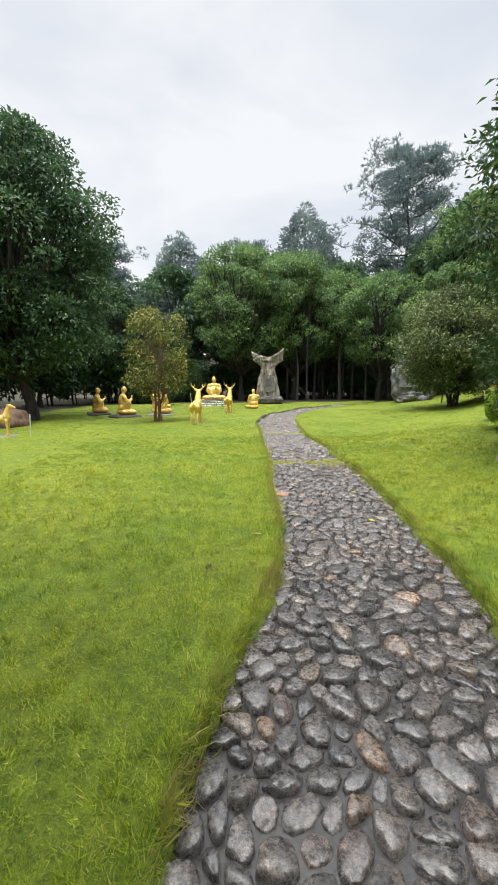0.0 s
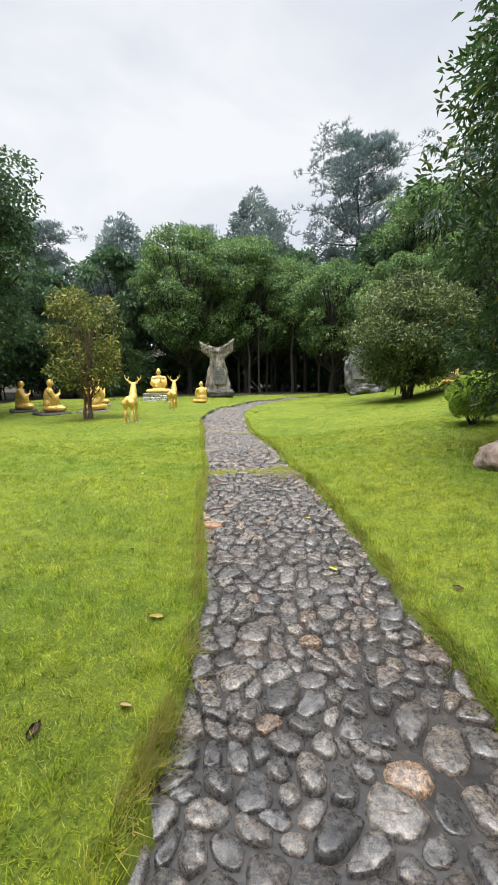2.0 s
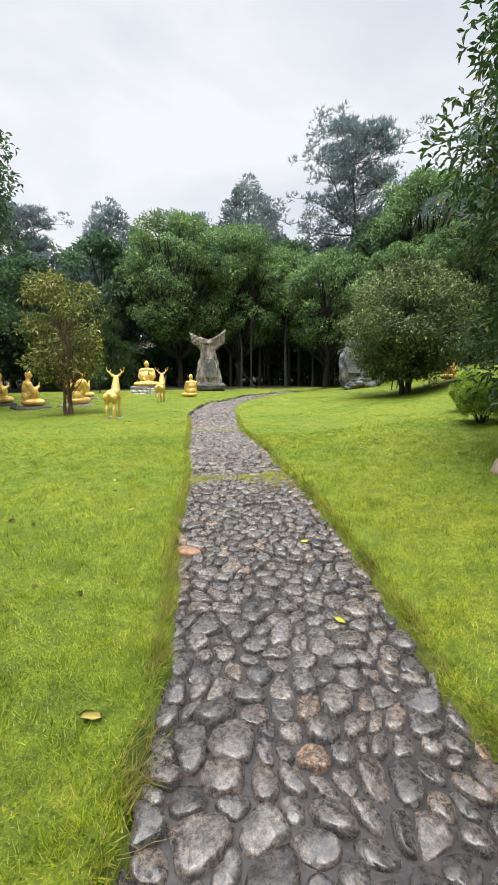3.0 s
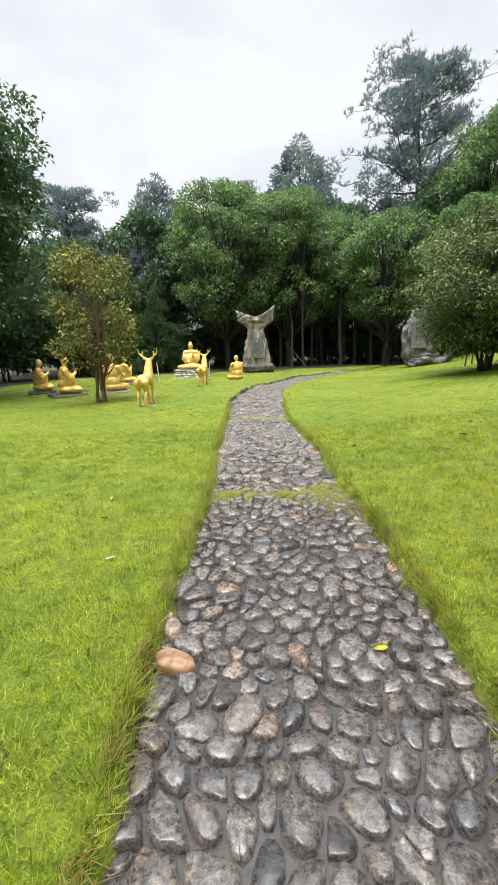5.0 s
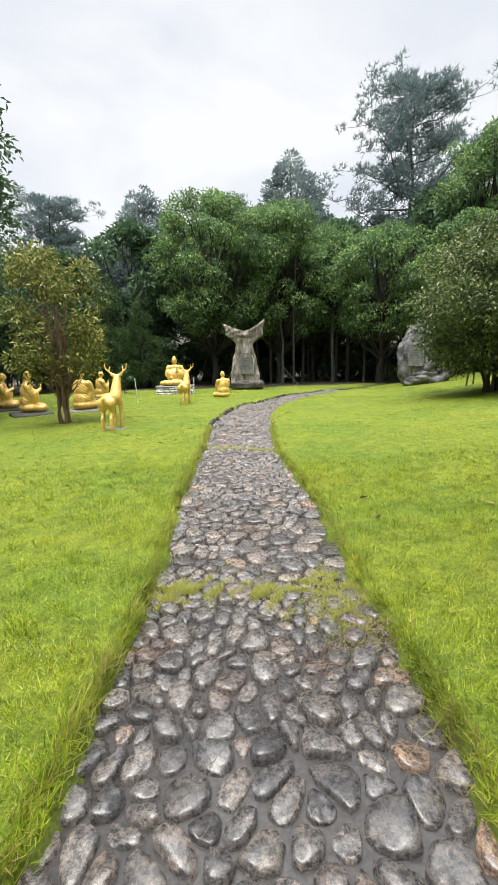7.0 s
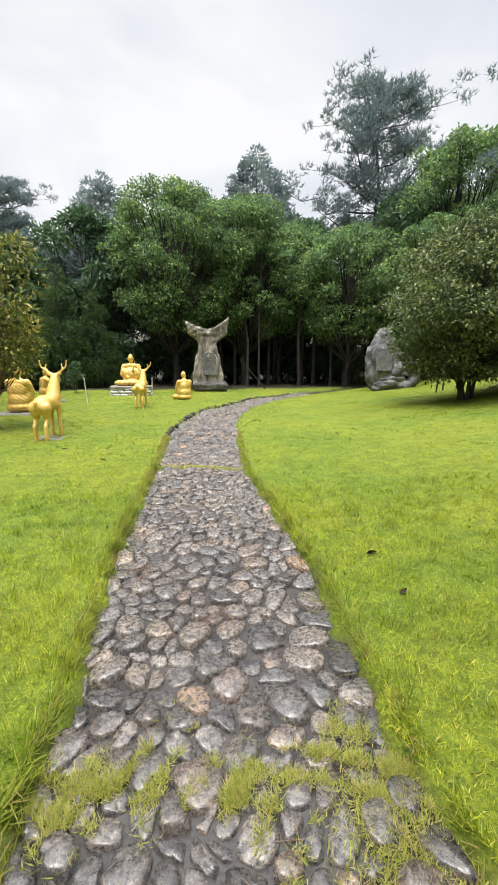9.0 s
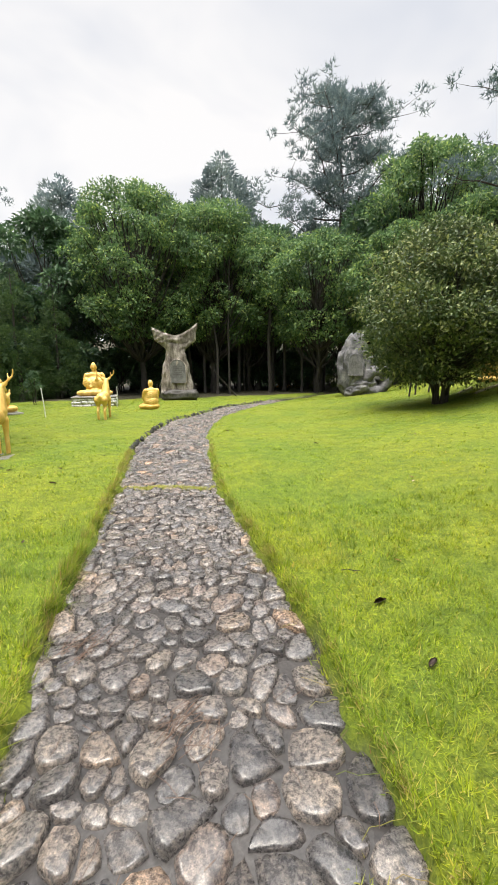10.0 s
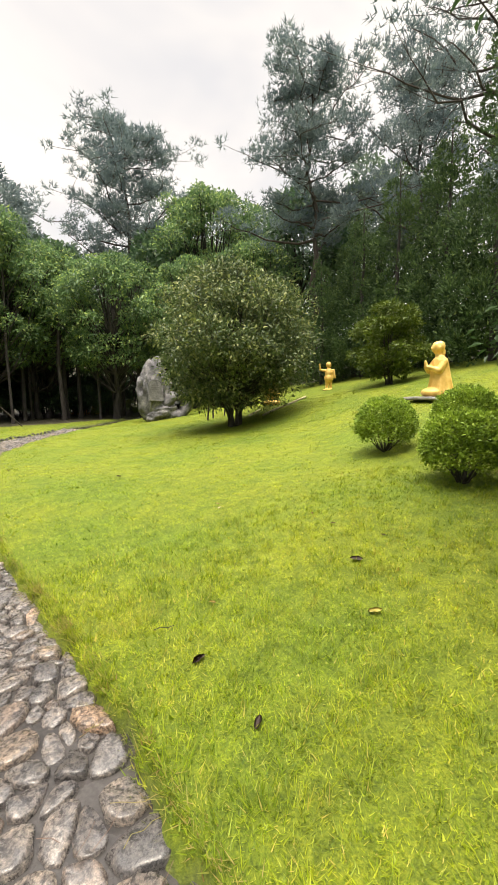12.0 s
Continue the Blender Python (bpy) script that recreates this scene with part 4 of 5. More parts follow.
v, f = tubes([[((0, 0, 0), 0.032), ((-0.7, 0, 0.8), 0.028), ((-1.5, 0, 1.7), 0.022)]], 8)
lean_pole = new("leaning_pole", np_mesh("leaning_pole", v, f, M["bark"], True))
lean_pole.matrix_world = pose(4.6, 29.6, zat(4.6, 29.6) - 0.03)
tagged(lean_pole, "brown pole leaning at the edge of the wood", "pole")

# ---------- trees and shrubs ----------


def plant(ob, x, y, turn=0, s=1.0, sz=None, dz=0.0):
    """Puts a tree that stands at the origin in its place."""
    ob.matrix_world = pose(x, y, zat(x, y) + dz, 0, 0, turn) @ Matrix.Diagonal((s, s, sz or s, 1))
    return ob


def again(ob, x, y, turn, s=1.0, sz=None):
    return copy_thing(ob, pose(x, y, zat(x, y), 0, 0, turn) @ Matrix.Diagonal((s / ob.scale[0], s / ob.scale[1], (sz or s) / ob.scale[2], 1)))


G_W, G_P, G_C, G_B = "trees of the wood", "pines above the wood", "cypresses along the bank", "clipped boxwood balls"
oak_a = plant(broad_tree("broadleaf_tree", "broad-leaved tree with mid-green crown at the edge of the wood", 11, 12.0, 4.8, 2.8, 36000, 0.18, M["leaf_tree"], M["bark"], 170, 0.2, group=G_W, droop=0.35, aspect=0.5, lump=(0.08, 0.18), upper=0.5), -0.6, 33.5)
oak_b = plant(broad_tree("broadleaf_tree", "broad-leaved tree with mid-green crown at the edge of the wood", 12, 9.6, 4.0, 2.5, 26000, 0.18, M["leaf_tree"], M["bark"], 130, 0.17, 2, group=G_W, droop=0.35, aspect=0.5, lump=(0.09, 0.19), upper=0.5), 10.2, 32.2, 40)
dark_a = plant(broad_tree("shade_tree", "dark-green broad-leaved tree standing in the wood", 13, 11.0, 4.2, 2.2, 9500, 0.36, M["leaf_dark"], M["bark"], 46, 0.2, group=G_W), -6.5, 36, 10)
far_a = plant(broad_tree("distant_tree", "tall tree at the back of the wood, leaves tinted blue-green by painted haze", 14, 14, 4.6, 3.5, 8500, 0.42, M["leaf_hazed"], M["bark"], 64, 0.22, group=G_W), -7.5, 46)
under = plant(broad_tree("understory_shrub", "dark leafy shrub in the shade of the wood", 15, 3.4, 2.1, 0.1, 1700, 0.36, M["leaf_dark"], M["bark"], 30, 0.06, 3, group=G_W), -8, 32)
pine_a = plant(pine_tree("pine", "tall pine with crooked boughs and haze-tinted grey-green needle pads", 21, 15.8, 5.6, 0.45, 8500, G_P), 14.4, 38.3, 0, 1.38)
pine_b = plant(pine_tree("pine", "tall pine with crooked boughs and haze-tinted grey-green needle pads", 22, 15.4, 5.2, 0.45, 7500, G_P), 18.7, 23.9)
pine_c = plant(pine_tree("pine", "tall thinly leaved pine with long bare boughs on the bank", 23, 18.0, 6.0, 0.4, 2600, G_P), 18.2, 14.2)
cyp = plant(cypress_tree("cypress", "dense dark-green pointed cypress on the grassy bank", 31, 7.5, 1.75, 15000, G_C), 17.2, 19.4)

for src, x, y, turn, s in ((oak_a, 3.8, 34.5, 100, 0.97), (oak_b, 14.6, 30.0, 200, 0.92), (oak_b, 6.9, 36.5, 20, 1.12), (oak_a, 3.2, 39, 250, 1.08), (oak_b, 18, 28.5, 300, 0.95), (oak_a, 18.1, 33.8, 150, 1.22),
                           (dark_a, -10.5, 32.5, 60, 0.78), (dark_a, -14.5, 28.5, 120, 0.82), (dark_a, -17, 22.5, 200, 1.15), (dark_a, -13, 35, 300, 0.82), (dark_a, 9, 40, 90, 1.1), (dark_a, 15.5, 36, 10, 1.15),
                           (dark_a, -18.5, 16, 20, 1.1), (dark_a, -18, 9, 70, 1.1), (dark_a, 23, 29, 240, 1.15), (dark_a, -2, 41, 10, 1.1), (oak_a, 21, 39, 30, 1.1),
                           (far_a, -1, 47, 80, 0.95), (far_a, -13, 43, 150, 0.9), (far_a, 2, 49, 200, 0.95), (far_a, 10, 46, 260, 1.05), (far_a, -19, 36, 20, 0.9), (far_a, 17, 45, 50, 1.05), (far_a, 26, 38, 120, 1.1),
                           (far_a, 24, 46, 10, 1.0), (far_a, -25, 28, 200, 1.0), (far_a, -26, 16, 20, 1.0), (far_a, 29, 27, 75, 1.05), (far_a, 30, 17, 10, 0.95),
                           # unseen copies added around the start, closing the place and shading its lawn
                           (dark_a, -5.2, -4.6, 30, 0.9), (dark_a, 1.5, -9, 130, 0.95), (dark_a, 7.5, -5.5, 230, 0.9), (dark_a, -19, -1, 10, 1.1), (dark_a, 16, -2, 80, 1.0)):
    again(src, x, y, turn, s)
cone = plant(cypress_tree("conifer", "tall grey-green conifer, haze tinted into its needles, with a dense rounded cone above the wood", 33, 20.3, 4.9, 26000, G_P, "conifer tree", "needle_hazed", 800, 0.66, (0.28, 0.5), 0.3, 6.0, 0.66), 6.1, 46.0)
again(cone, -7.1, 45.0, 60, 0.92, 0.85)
for x, y, s, h in ((-6.9, 31.2, 0.95, 0.92), (-5.1, 32.0, 0.85, 0.78), (-8.7, 32.0, 0.9, 0.8)):
    again(cyp, x, y, x * 50, s, h)
for src, x, y, turn, s in ((pine_b, 25, 22, 20, 1.05), (pine_a, -13.4, 39.4, 25, 0.92), (pine_b, 1.5, 46, 10, 1.0)):
    again(src, x, y, turn, s)
urng = random.Random(8)
for i in range(16):
    x, y = 2.6 + 0.75 * i + urng.uniform(-0.3, 0.3), 31.2 + urng.uniform(0, 4.2) + 0.12 * i
    h, r = urng.uniform(5.5, 8), urng.uniform(0.07, 0.14)
    v, f = tubes([[((0, 0, -0.1), r * 1.4), ((0.02, 0, 0.4), r), ((urng.uniform(-0.2, 0.2), 0, h * 0.5), r * 0.85), ((urng.uniform(-0.5, 0.5), 0.1, h), r * 0.55)]], 8)
    tk = new("slim_tree_trunk", np_mesh("slim_tree_trunk", v, f, M["bark"], True))
    tk.matrix_world = pose(x, y, zat(x, y), 0, 0, urng.uniform(0, 360))
    tagged(tk, "slim straight dark trunk standing in the shade of the wood", "tree trunk", "slim trunks of the wood")
urng = random.Random(8)
rows = [(-19 + 2.3 * i + urng.uniform(-0.6, 0.6), 42.5 + urng.uniform(-1.5, 1.5)) for i in range(13)] + [(10 + 2.4 * i, 46 + urng.uniform(-1, 1)) for i in range(5)] + [(8.3, 43.5), (12.4, 41.5), (6.4, 41), (19 , 36.5)] + [(19 + 2.3 * i, 43 - i + urng.uniform(-1, 1)) for i in range(5)]
for x, y in [(-11, 32.5), (-14.5, 30), (-5.5, 36.8), (-2.5, 38), (0.3, 37.5), (2.5, 40), (5.5, 39.5), (-8.5, 34.5), (-16, 26), (-17, 19.5), (-18.5, 13), (-17, 24), (20, 29.5), (21.5, 26.5),
             (-13.2, 31), (-5, 33.5), (19.8, 31.5), (24, 34), (-15.8, 22), (-17.5, 15.5)] + rows:
    again(under, x, y, urng.uniform(0, 360), urng.uniform(0.85, 1.3))
for i in range(11):
    again(under, -4.5 + 1.5 * i + urng.uniform(-0.5, 0.5), 36.3 + urng.uniform(-1.2, 1.2), urng.uniform(0, 360), urng.uniform(0.4, 0.62))
for x, y, s, h in ((16.4, 21.2, 0.8, 0.8), (17.0, 17.5, 1.0, 1.12), (17.3, 15.6, 1.05, 1.2), (16.4, 13.5, 1.1, 1.38), (16.6, 11.2, 1.1, 1.35), (18.6, 21.0, 1.0, 1.05), (19, 17.0, 1.1, 1.25), (17.5, 8.8, 1.1, 1.2)):
    again(cyp, x, y, urng.uniform(0, 360), s, h)

plant(broad_tree("camphor_tree", "large dark-green camphor tree with a dense crown by the statues", 41, 12.0, 4.4, 1.3, 44000, 0.19, M["leaf_dark"], M["bark"], 150, 0.26, aspect=0.5, lump=(0.12, 0.24)), -9.5, 17.8, 0)
plant(broad_tree("camphor_tree", "large dark-green camphor tree beside another by the lawn", 42, 11.5, 4.4, 2.2, 18000, 0.28, M["leaf_dark"], M["bark"], 80, 0.24), -13.5, 20.5, 0)
plant(broad_tree("osmanthus_tree", "round osmanthus tree with glossy small leaves and many stems", 43, 4.75, 2.8, 0.3, 46000, 0.11, M["osmanthus"], M["bark"], 260, 0.06, 6, droop=0.1, aspect=0.45, lump=(0.1, 0.24), upper=0.3, dome=1.5), 9.25, 18.6, 0, 1.1)
plant(broad_tree("crape_myrtle", "sparse yellow-green crape myrtle with several slim red stems", 44, 4.2, 1.55, 0.9, 5200, 0.12, M["myrtle"], M["bark_red"], 60, 0.045, 5, droop=0.1, upper=0.2), -3.5, 15.8, 0)
plant(broad_tree("longleaf_tree", "tall tree with long drooping dark leaves over the lawn", 45, 6.5, 2.85, 0.2, 40000, 0.135, M["droop"], M["bark"], 130, 0.13, 1, droop=0.4, aspect=0.33, upper=0.3), 5.95, 6.5, 0)
plant(broad_tree("leafy_shrub", "yellow-green leafy shrub at the foot of the cypresses", 46, 2.7, 1.35, 0.1, 9000, 0.13, M["shrub"], M["bark"], 50, 0.04, 4, droop=0.1), 13.6, 15.6, 0)
# unseen tree, and a copy across the path, added to darken the start
shade = plant(broad_tree("unseen_shading_tree", "unseen tall tree added so that its crown shades the start of the path", 48, 10.0, 3.4, 4.1, 15000, 0.26, M["leaf_dark"], M["bark"], 50, 0.18), -3.3, -0.6, 0)
again(shade, 5.3, -2.2, 130, 0.97)
gleam = plant(broad_tree("sunlit_shrub", "low yellow-green shrub in a brighter gap of the wood", 49, 1.1, 0.8, 0.05, 1500, 0.12, M["shrub"], M["bark"], 16, 0.02, 2), 10.4, 36.4, 0)
for x, y, s in ((11.6, 37.2, 1.0), (9.4, 37.6, 1.2), (12.9, 36.8, 0.9)):
    again(gleam, x, y, x * 70, s)
plant(broad_tree("sapling", "thin dark sapling at the edge of the lawn", 47, 1.5, 0.45, 0.2, 900, 0.1, M["leaf_dark"], M["bark"], 16, 0.02, 2), -5.0, 27.0, 0)


def box_ball(name, seed, r):
    """A clipped boxwood ball on a fan of bare stems."""
    rng = np.random.default_rng(seed)
    top = thing(name, Matrix(), "clipped round boxwood bush with bright new leaves, bare stems below", "shrub", G_B)
    c = np.array([0, 0, r * 0.98])
    paths = []
    for i in range(16):
        a, w = i * 2.4, rng.uniform(0.25, 0.8)
        paths.append(limb(rng, (0, 0, -0.05), (math.cos(a) * r * w, math.sin(a) * r * w, r * rng.uniform(0.6, 1.3)), 0.014, 0.005, 5, 0.05))
    v, f = tubes(paths, 5)
    part("stem_fan", np_mesh(name + "_stems", v, f, M["bark"], True), top)
    n = 18000
    u = unit(rng.normal(size=(n, 3)) + [0, 0, 0.12])
    u = u[u[:, 2] > rng.normal(-0.5, 0.13, len(u))]
    lump = 0.98 + 0.035 * np.sin(u[:, 0] * 9 + seed) * np.sin(u[:, 1] * 8 + 1) + 0.035 * np.sin(u[:, 2] * 13 + u[:, 0] * 11) * np.sin(u[:, 1] * 12 + seed) + 0.03 * np.sin(u[:, 0] * 31) * np.sin(u[:, 1] * 29 + u[:, 2] * 23)
    rad = r * lump * np.clip(rng.normal(0.95, 0.07, len(u)), 0.6, 1.08)
    p = c + u * rad[:, None] * [1, 1, 0.92]
    d = unit(u + rng.normal(size=u.shape) * 0.55 + [0, 0, 0.35])
    ln = rng.uniform(0.026, 0.05, len(u))
    v, f = leaf_arrays(p, d, unit(rng.normal(size=u.shape) * 0.6 + u + [0, 0, 0.7]), ln, ln * 0.6)
    part("foliage", np_mesh(name + "_foliage", v, f, M["box"]), top)
    return top


plant(box_ball("boxwood_bush", 51, 0.46), 7.12, 11.35)
plant(box_ball("boxwood_bush", 52, 0.45), 6.14, 9.66)
plant(box_ball("boxwood_bush", 53, 0.45), 7.4, 10.2)

# bare stems behind the round tree
for i, (x, y) in enumerate(((10.5, 22.3), (10.9, 22.5), (11.3, 22.2))):
    v, f = tubes([[((0, 0, -0.05), 0.035), ((0.05, 0, 1.2), 0.03), ((-0.04, 0.05, 2.6), 0.025)]], 7)
    st = new("bare_stem", np_mesh("bare_stem", v, f, M["bark"], True))
    st.matrix_world = pose(x, y, zat(x, y), 3 * (-1) ** i, 2, 0)
    tagged(st, "bare brown stem standing behind the round tree", "stem", "bare stems")

# ---------- fallen leaves ----------


def fallen(seed, ln):
    rng = random.Random(seed)
    bm = bmesh.new()
    n = 7
    rows = []
    for i in range(n):
        f = i / (n - 1)
        w = ln * 0.24 * math.sin(math.pi * (0.06 + 0.9 * f)) ** 0.8
        curl = ln * 0.18 * (f - 0.5) ** 2 * rng.uniform(0.8, 1.3)
        rows.append([bm.verts.new((s * w, (f - 0.5) * ln, curl + abs(s) * w * rng.uniform(0.3, 0.8))) for s in (-1, -0.45, 0, 0.45, 1)])
    for a, b in zip(rows, rows[1:]):
        for j in range(4):
            bm.faces.new((a[j], a[j + 1], b[j + 1], b[j]))
    r = bmesh.ops.solidify(bm, geom=list(bm.faces), thickness=0.0015)
    return bm_mesh("fallen_leaf", bm, M["dead_leaf"])


leaf_mes = [fallen(i, 0.11 + 0.012 * i) for i in range(5)]
frng = random.Random(5)
spots = [(2.25, 9.2), (3.33, 8.86), (3.82, 9.38), (3.65, 14.2), (3.85, 11.4), (4.22, 9.97), (2.23, 8.67), (-0.32, 2.98), (-1.66, 3.96), (0.07, 3.77), (-1.92, 10.5),
         (-0.45, 7.1), (2.05, 3.85), (0.02, 3.07), (-0.15, 6.35), (-0.9, 8.11)]
while len(spots) < 66:
    x, y = (frng.uniform(-5.5, -0.1), frng.uniform(4.5, 16)) if frng.random() < 0.6 else (frng.uniform(2.1, 7), frng.uniform(4, 17))
    if float(path_dist(np.array([x]), np.array([y]))[0]) > 0.15:
        spots.append((x, y))
for i, (x, y) in enumerate(spots):
    lf = new("fallen_leaf", leaf_mes[i % 5])
    sc = frng.uniform(0.3, 0.65) if i > 3 else 0.8
    lf.matrix_world = pose(x, y, zat(x, y) + 0.016, frng.uniform(-15, 15), frng.uniform(-15, 15), frng.uniform(0, 360)) @ Matrix.Diagonal((sc, sc, sc, 1))
    tagged(lf, "dry curled leaf lying on the lawn", "leaf", "fallen leaves")

# a few fresh leaves and a twig on path and lawn
k = Mat("yellow_leaf", 0.5)
k.color(k.ramp(k.noise(40, 3), [(0.35, (0.5, 0.5, 0.05)), (0.65, (0.62, 0.58, 0.1))]))
M["yellow_leaf"] = k.m
for x, y, turn in ((1.37, 4.4, 40), (1.44, 5.49, 100), (-0.55, 7.6, 10)):
    me = leaf_mes[1].copy()
    me.materials[0] = M["yellow_leaf"]
    lf = new("yellow_leaf", me)
    on = float(path_dist(np.array([x]), np.array([y]))[0]) < 0
    z = float(slope(np.array([x]), np.array([y]))[0]) - 0.008 if on else zat(x, y) + 0.02
    lf.matrix_world = pose(x, y, z, 4, -6, turn) @ Matrix.Diagonal((0.7, 0.7, 0.7, 1))
    tagged(lf, "fresh yellow leaf fallen flat", "leaf", "yellow leaves")
v, f = tubes([[((-0.1, 0, 0), 0.004), ((-0.03, 0.015, 0.01), 0.005), ((0.05, -0.01, 0.006), 0.004), ((0.11, 0.02, 0.0), 0.003)]], 6)
twig = new("twig", np_mesh("twig", v, f, M["bark"], True))
twig.matrix_world = pose(2.23, 9.58, zat(2.23, 9.58) + 0.018, 0, 0, -20) @ Matrix.Diagonal((0.6, 0.6, 0.6, 1))
tagged(twig, "thin dry twig lying on the lawn", "twig")

# ---------- grass ----------


def blades(name, label, x, y, z, height, width, lean, mat, seed, way=None):
    """Single-facet blades; way: the direction in which they lean, where they have one."""
    rng = np.random.default_rng(seed)
    n = len(x)
    b = rng.uniform(0, 2 * np.pi, n) if way is None else way + rng.normal(0, 0.9, n)
    a = b + np.pi / 2 + rng.normal(0, 0.35, n)
    p = np.stack([x, y, z], 1)
    side = np.stack([np.cos(a), np.sin(a), np.zeros(n)], 1) * (width / 2)[:, None]
    tip = p + np.stack([np.cos(b) * lean * height, np.sin(b) * lean * height, height * np.sqrt(np.maximum(0.06, 1 - lean**2 * 0.75))], 1)
    v = np.stack([p + side, p - side, tip], 1).reshape(-1, 3)
    ob = new(name, np_mesh(name, v, np.arange(len(v)).reshape(-1, 3), mat))
    return tagged(ob, label, "grass", kind="stuff")


rng = np.random.default_rng(77)


def scatter(n, x0, x1, y0, y1, dens):
    x, y = rng.uniform(x0, x1, n), rng.uniform(y0, y1, n)
    d = path_dist(x, y)
    keep = (d > 0.015) & (rng.uniform(0, 1, n) < dens(x, y, d))
    return x[keep], y[keep], d[keep]


def clumpy(x, y):
    return 0.5 + 0.28 * np.sin(x * 5.1 + 1.3 * np.sin(y * 3.3)) * np.sin(y * 4.3 + 1.7 * np.sin(x * 2.9)) + 0.22 * np.sin(x * 13 + y * 3) * np.sin(y * 15 - x * 5)


def thick(x, y, d):
    """Share of blades kept: full beside the path, thinning out with distance."""
    return np.clip(0.85 * np.exp(-d / 1.9), 0.1, 0.75) * (1 - 0.85 * ease((y - 8) / 7)) * ease((y + 2) / 2.5)


x, y, d = scatter(1500000, -4.5, 6.5, -2, 15, thick)
h = rng.uniform(0.016, 0.036, len(x)) * (0.75 + 0.4 * clumpy(x, y) + 0.9 * np.clip(clumpy(x * 0.8 + 2, y * 0.9) - 0.72, 0, 1) * 3) * (1 + 0.15 * np.exp(-d / 0.1))
blades("lawn_grass", "short dense bright green lawn grass", x, y, land(x, y) - 0.004, h, rng.uniform(0.0035, 0.007, len(x)) * (1 + 0.35 * np.clip(d, 0, 3)), rng.uniform(0.6, 1.15, len(x)), M["grass"], 1)
x, y, d = scatter(280000, -10, 13, 0, 29, lambda x, y, d: np.where(wood_edge(x, y) < 0, 0.25 + 0.75 * np.maximum(ease((d - 0.5) / 2.5), ease((y - 8) / 6)), 0))
h = rng.uniform(0.012, 0.03, len(x)) * (0.7 + 0.6 * clumpy(x * 0.6, y * 0.6))
blades("far_lawn_grass", "short green lawn grass away from the path", x, y, land(x, y) - 0.004, h, rng.uniform(0.008, 0.018, len(x)), rng.uniform(0.6, 1.1, len(x)), M["grass"], 2)



def tufted(name, label, n, x0, x1, y0, y1, dens, m, spread, tall, wide, seed):
    """Lawn tufts: blades that fan out from a common foot, tallest in the middle."""
    cx, cy, cd = scatter(n, x0, x1, y0, y1, dens)
    size = rng.uniform(0.65, 1.35, len(cx)) * (0.7 + 0.6 * clumpy(cx * 0.55, cy * 0.8)) * (1 + 0.45 * np.exp(-cd / 0.35))
    ox, oy = rng.normal(0, 1, (2, len(cx), m))
    far_out = np.hypot(ox, oy)
    px = (cx[:, None] + ox * spread * size[:, None] * 1.25).ravel()
    py = (cy[:, None] + oy * spread * size[:, None]).ravel()
    hh = (tall * size[:, None] * np.clip(1.25 - 0.35 * far_out, 0.35, 1.25) * rng.uniform(0.7, 1.2, far_out.shape)).ravel()
    way = np.arctan2(oy, ox).ravel()
    lean = np.clip(0.25 + 0.4 * far_out, 0.2, 1.1).ravel()
    ok = path_dist(px, py) > 0.0
    px, py = px[ok], py[ok]
    return blades(name, label, px, py, land(px, py) - 0.005, hh[ok], rng.uniform(*wide, len(px)), lean[ok], M["grass"], seed, way[ok])


tufted("lawn_tuft_grass", "uneven tufts of bright green grass in the lawn", 17000, -4, 6.5, 0.8, 11, lambda x, y, d: 0.9 * (0.35 + 0.65 * (clumpy(x * 0.7, y * 1.1) > 0.42)), 22, 0.036, 0.052, (0.004, 0.0075), 21)
tufted("far_tuft_grass", "uneven tufts of green grass on the farther lawn", 16000, -10, 13, 9, 28, lambda x, y, d: np.where(wood_edge(x, y) < 0, 0.35 + 0.5 * (clumpy(x * 0.5, y * 0.8) > 0.45), 0), 11, 0.07, 0.032, (0.012, 0.022), 22)

# unkempt fringe that hangs over the path's edges
n = 18000
s = rng.uniform(3.0, 17, n)
side = rng.choice([-1.0, 1.0], n)
hw = np.interp(s, PS, PL[:, 2])
off = rng.normal(0.035, 0.022, n)
x, y = on_path(s, side * (hw + off))
way = np.arctan2(-side * np.interp(s, PS, PN[:, 1]), -side * np.interp(s, PS, PN[:, 0]))
keep = clumpy(x * 2, y * 1.3) > rng.uniform(0.25, 0.85, n)
x, y, way = x[keep], y[keep], way[keep]
z = np.maximum(land(x, y), slope(x, y) - 0.05) - 0.003
tuft = 0.6 + 0.9 * clumpy(x * 1.1 + 3, y * 1.6)
blades("path_fringe_grass", "longer ragged grass at the edges of the path", x, y, z, rng.uniform(0.02, 0.045, len(x)) * tuft, rng.uniform(0.004, 0.007, len(x)), rng.uniform(0.15, 0.9, len(x)), M["grass"], 3, way)
pick = (clumpy(x * 1.3 + 5, y * 1.1) > 0.45) & (rng.uniform(0, 1, len(x)) < 0.25)
x2, y2, w2 = x[pick] + rng.normal(0, 0.025, pick.sum()), y[pick], way[pick]
z2 = np.maximum(land(x2, y2), slope(x2, y2) - 0.05) - 0.003
blades("dry_fringe_grass", "dry yellow grass along the path's edge", x2, y2, z2, rng.uniform(0.03, 0.1, len(x2)), rng.uniform(0.003, 0.006, len(x2)), rng.uniform(0.6, 1.15, len(x2)), M["dry_grass"], 4, w2)

# tufts of longer grass that lean out over the stones, and stray long blades in the lawn
tx, ty, tw, ts = [], [], [], []
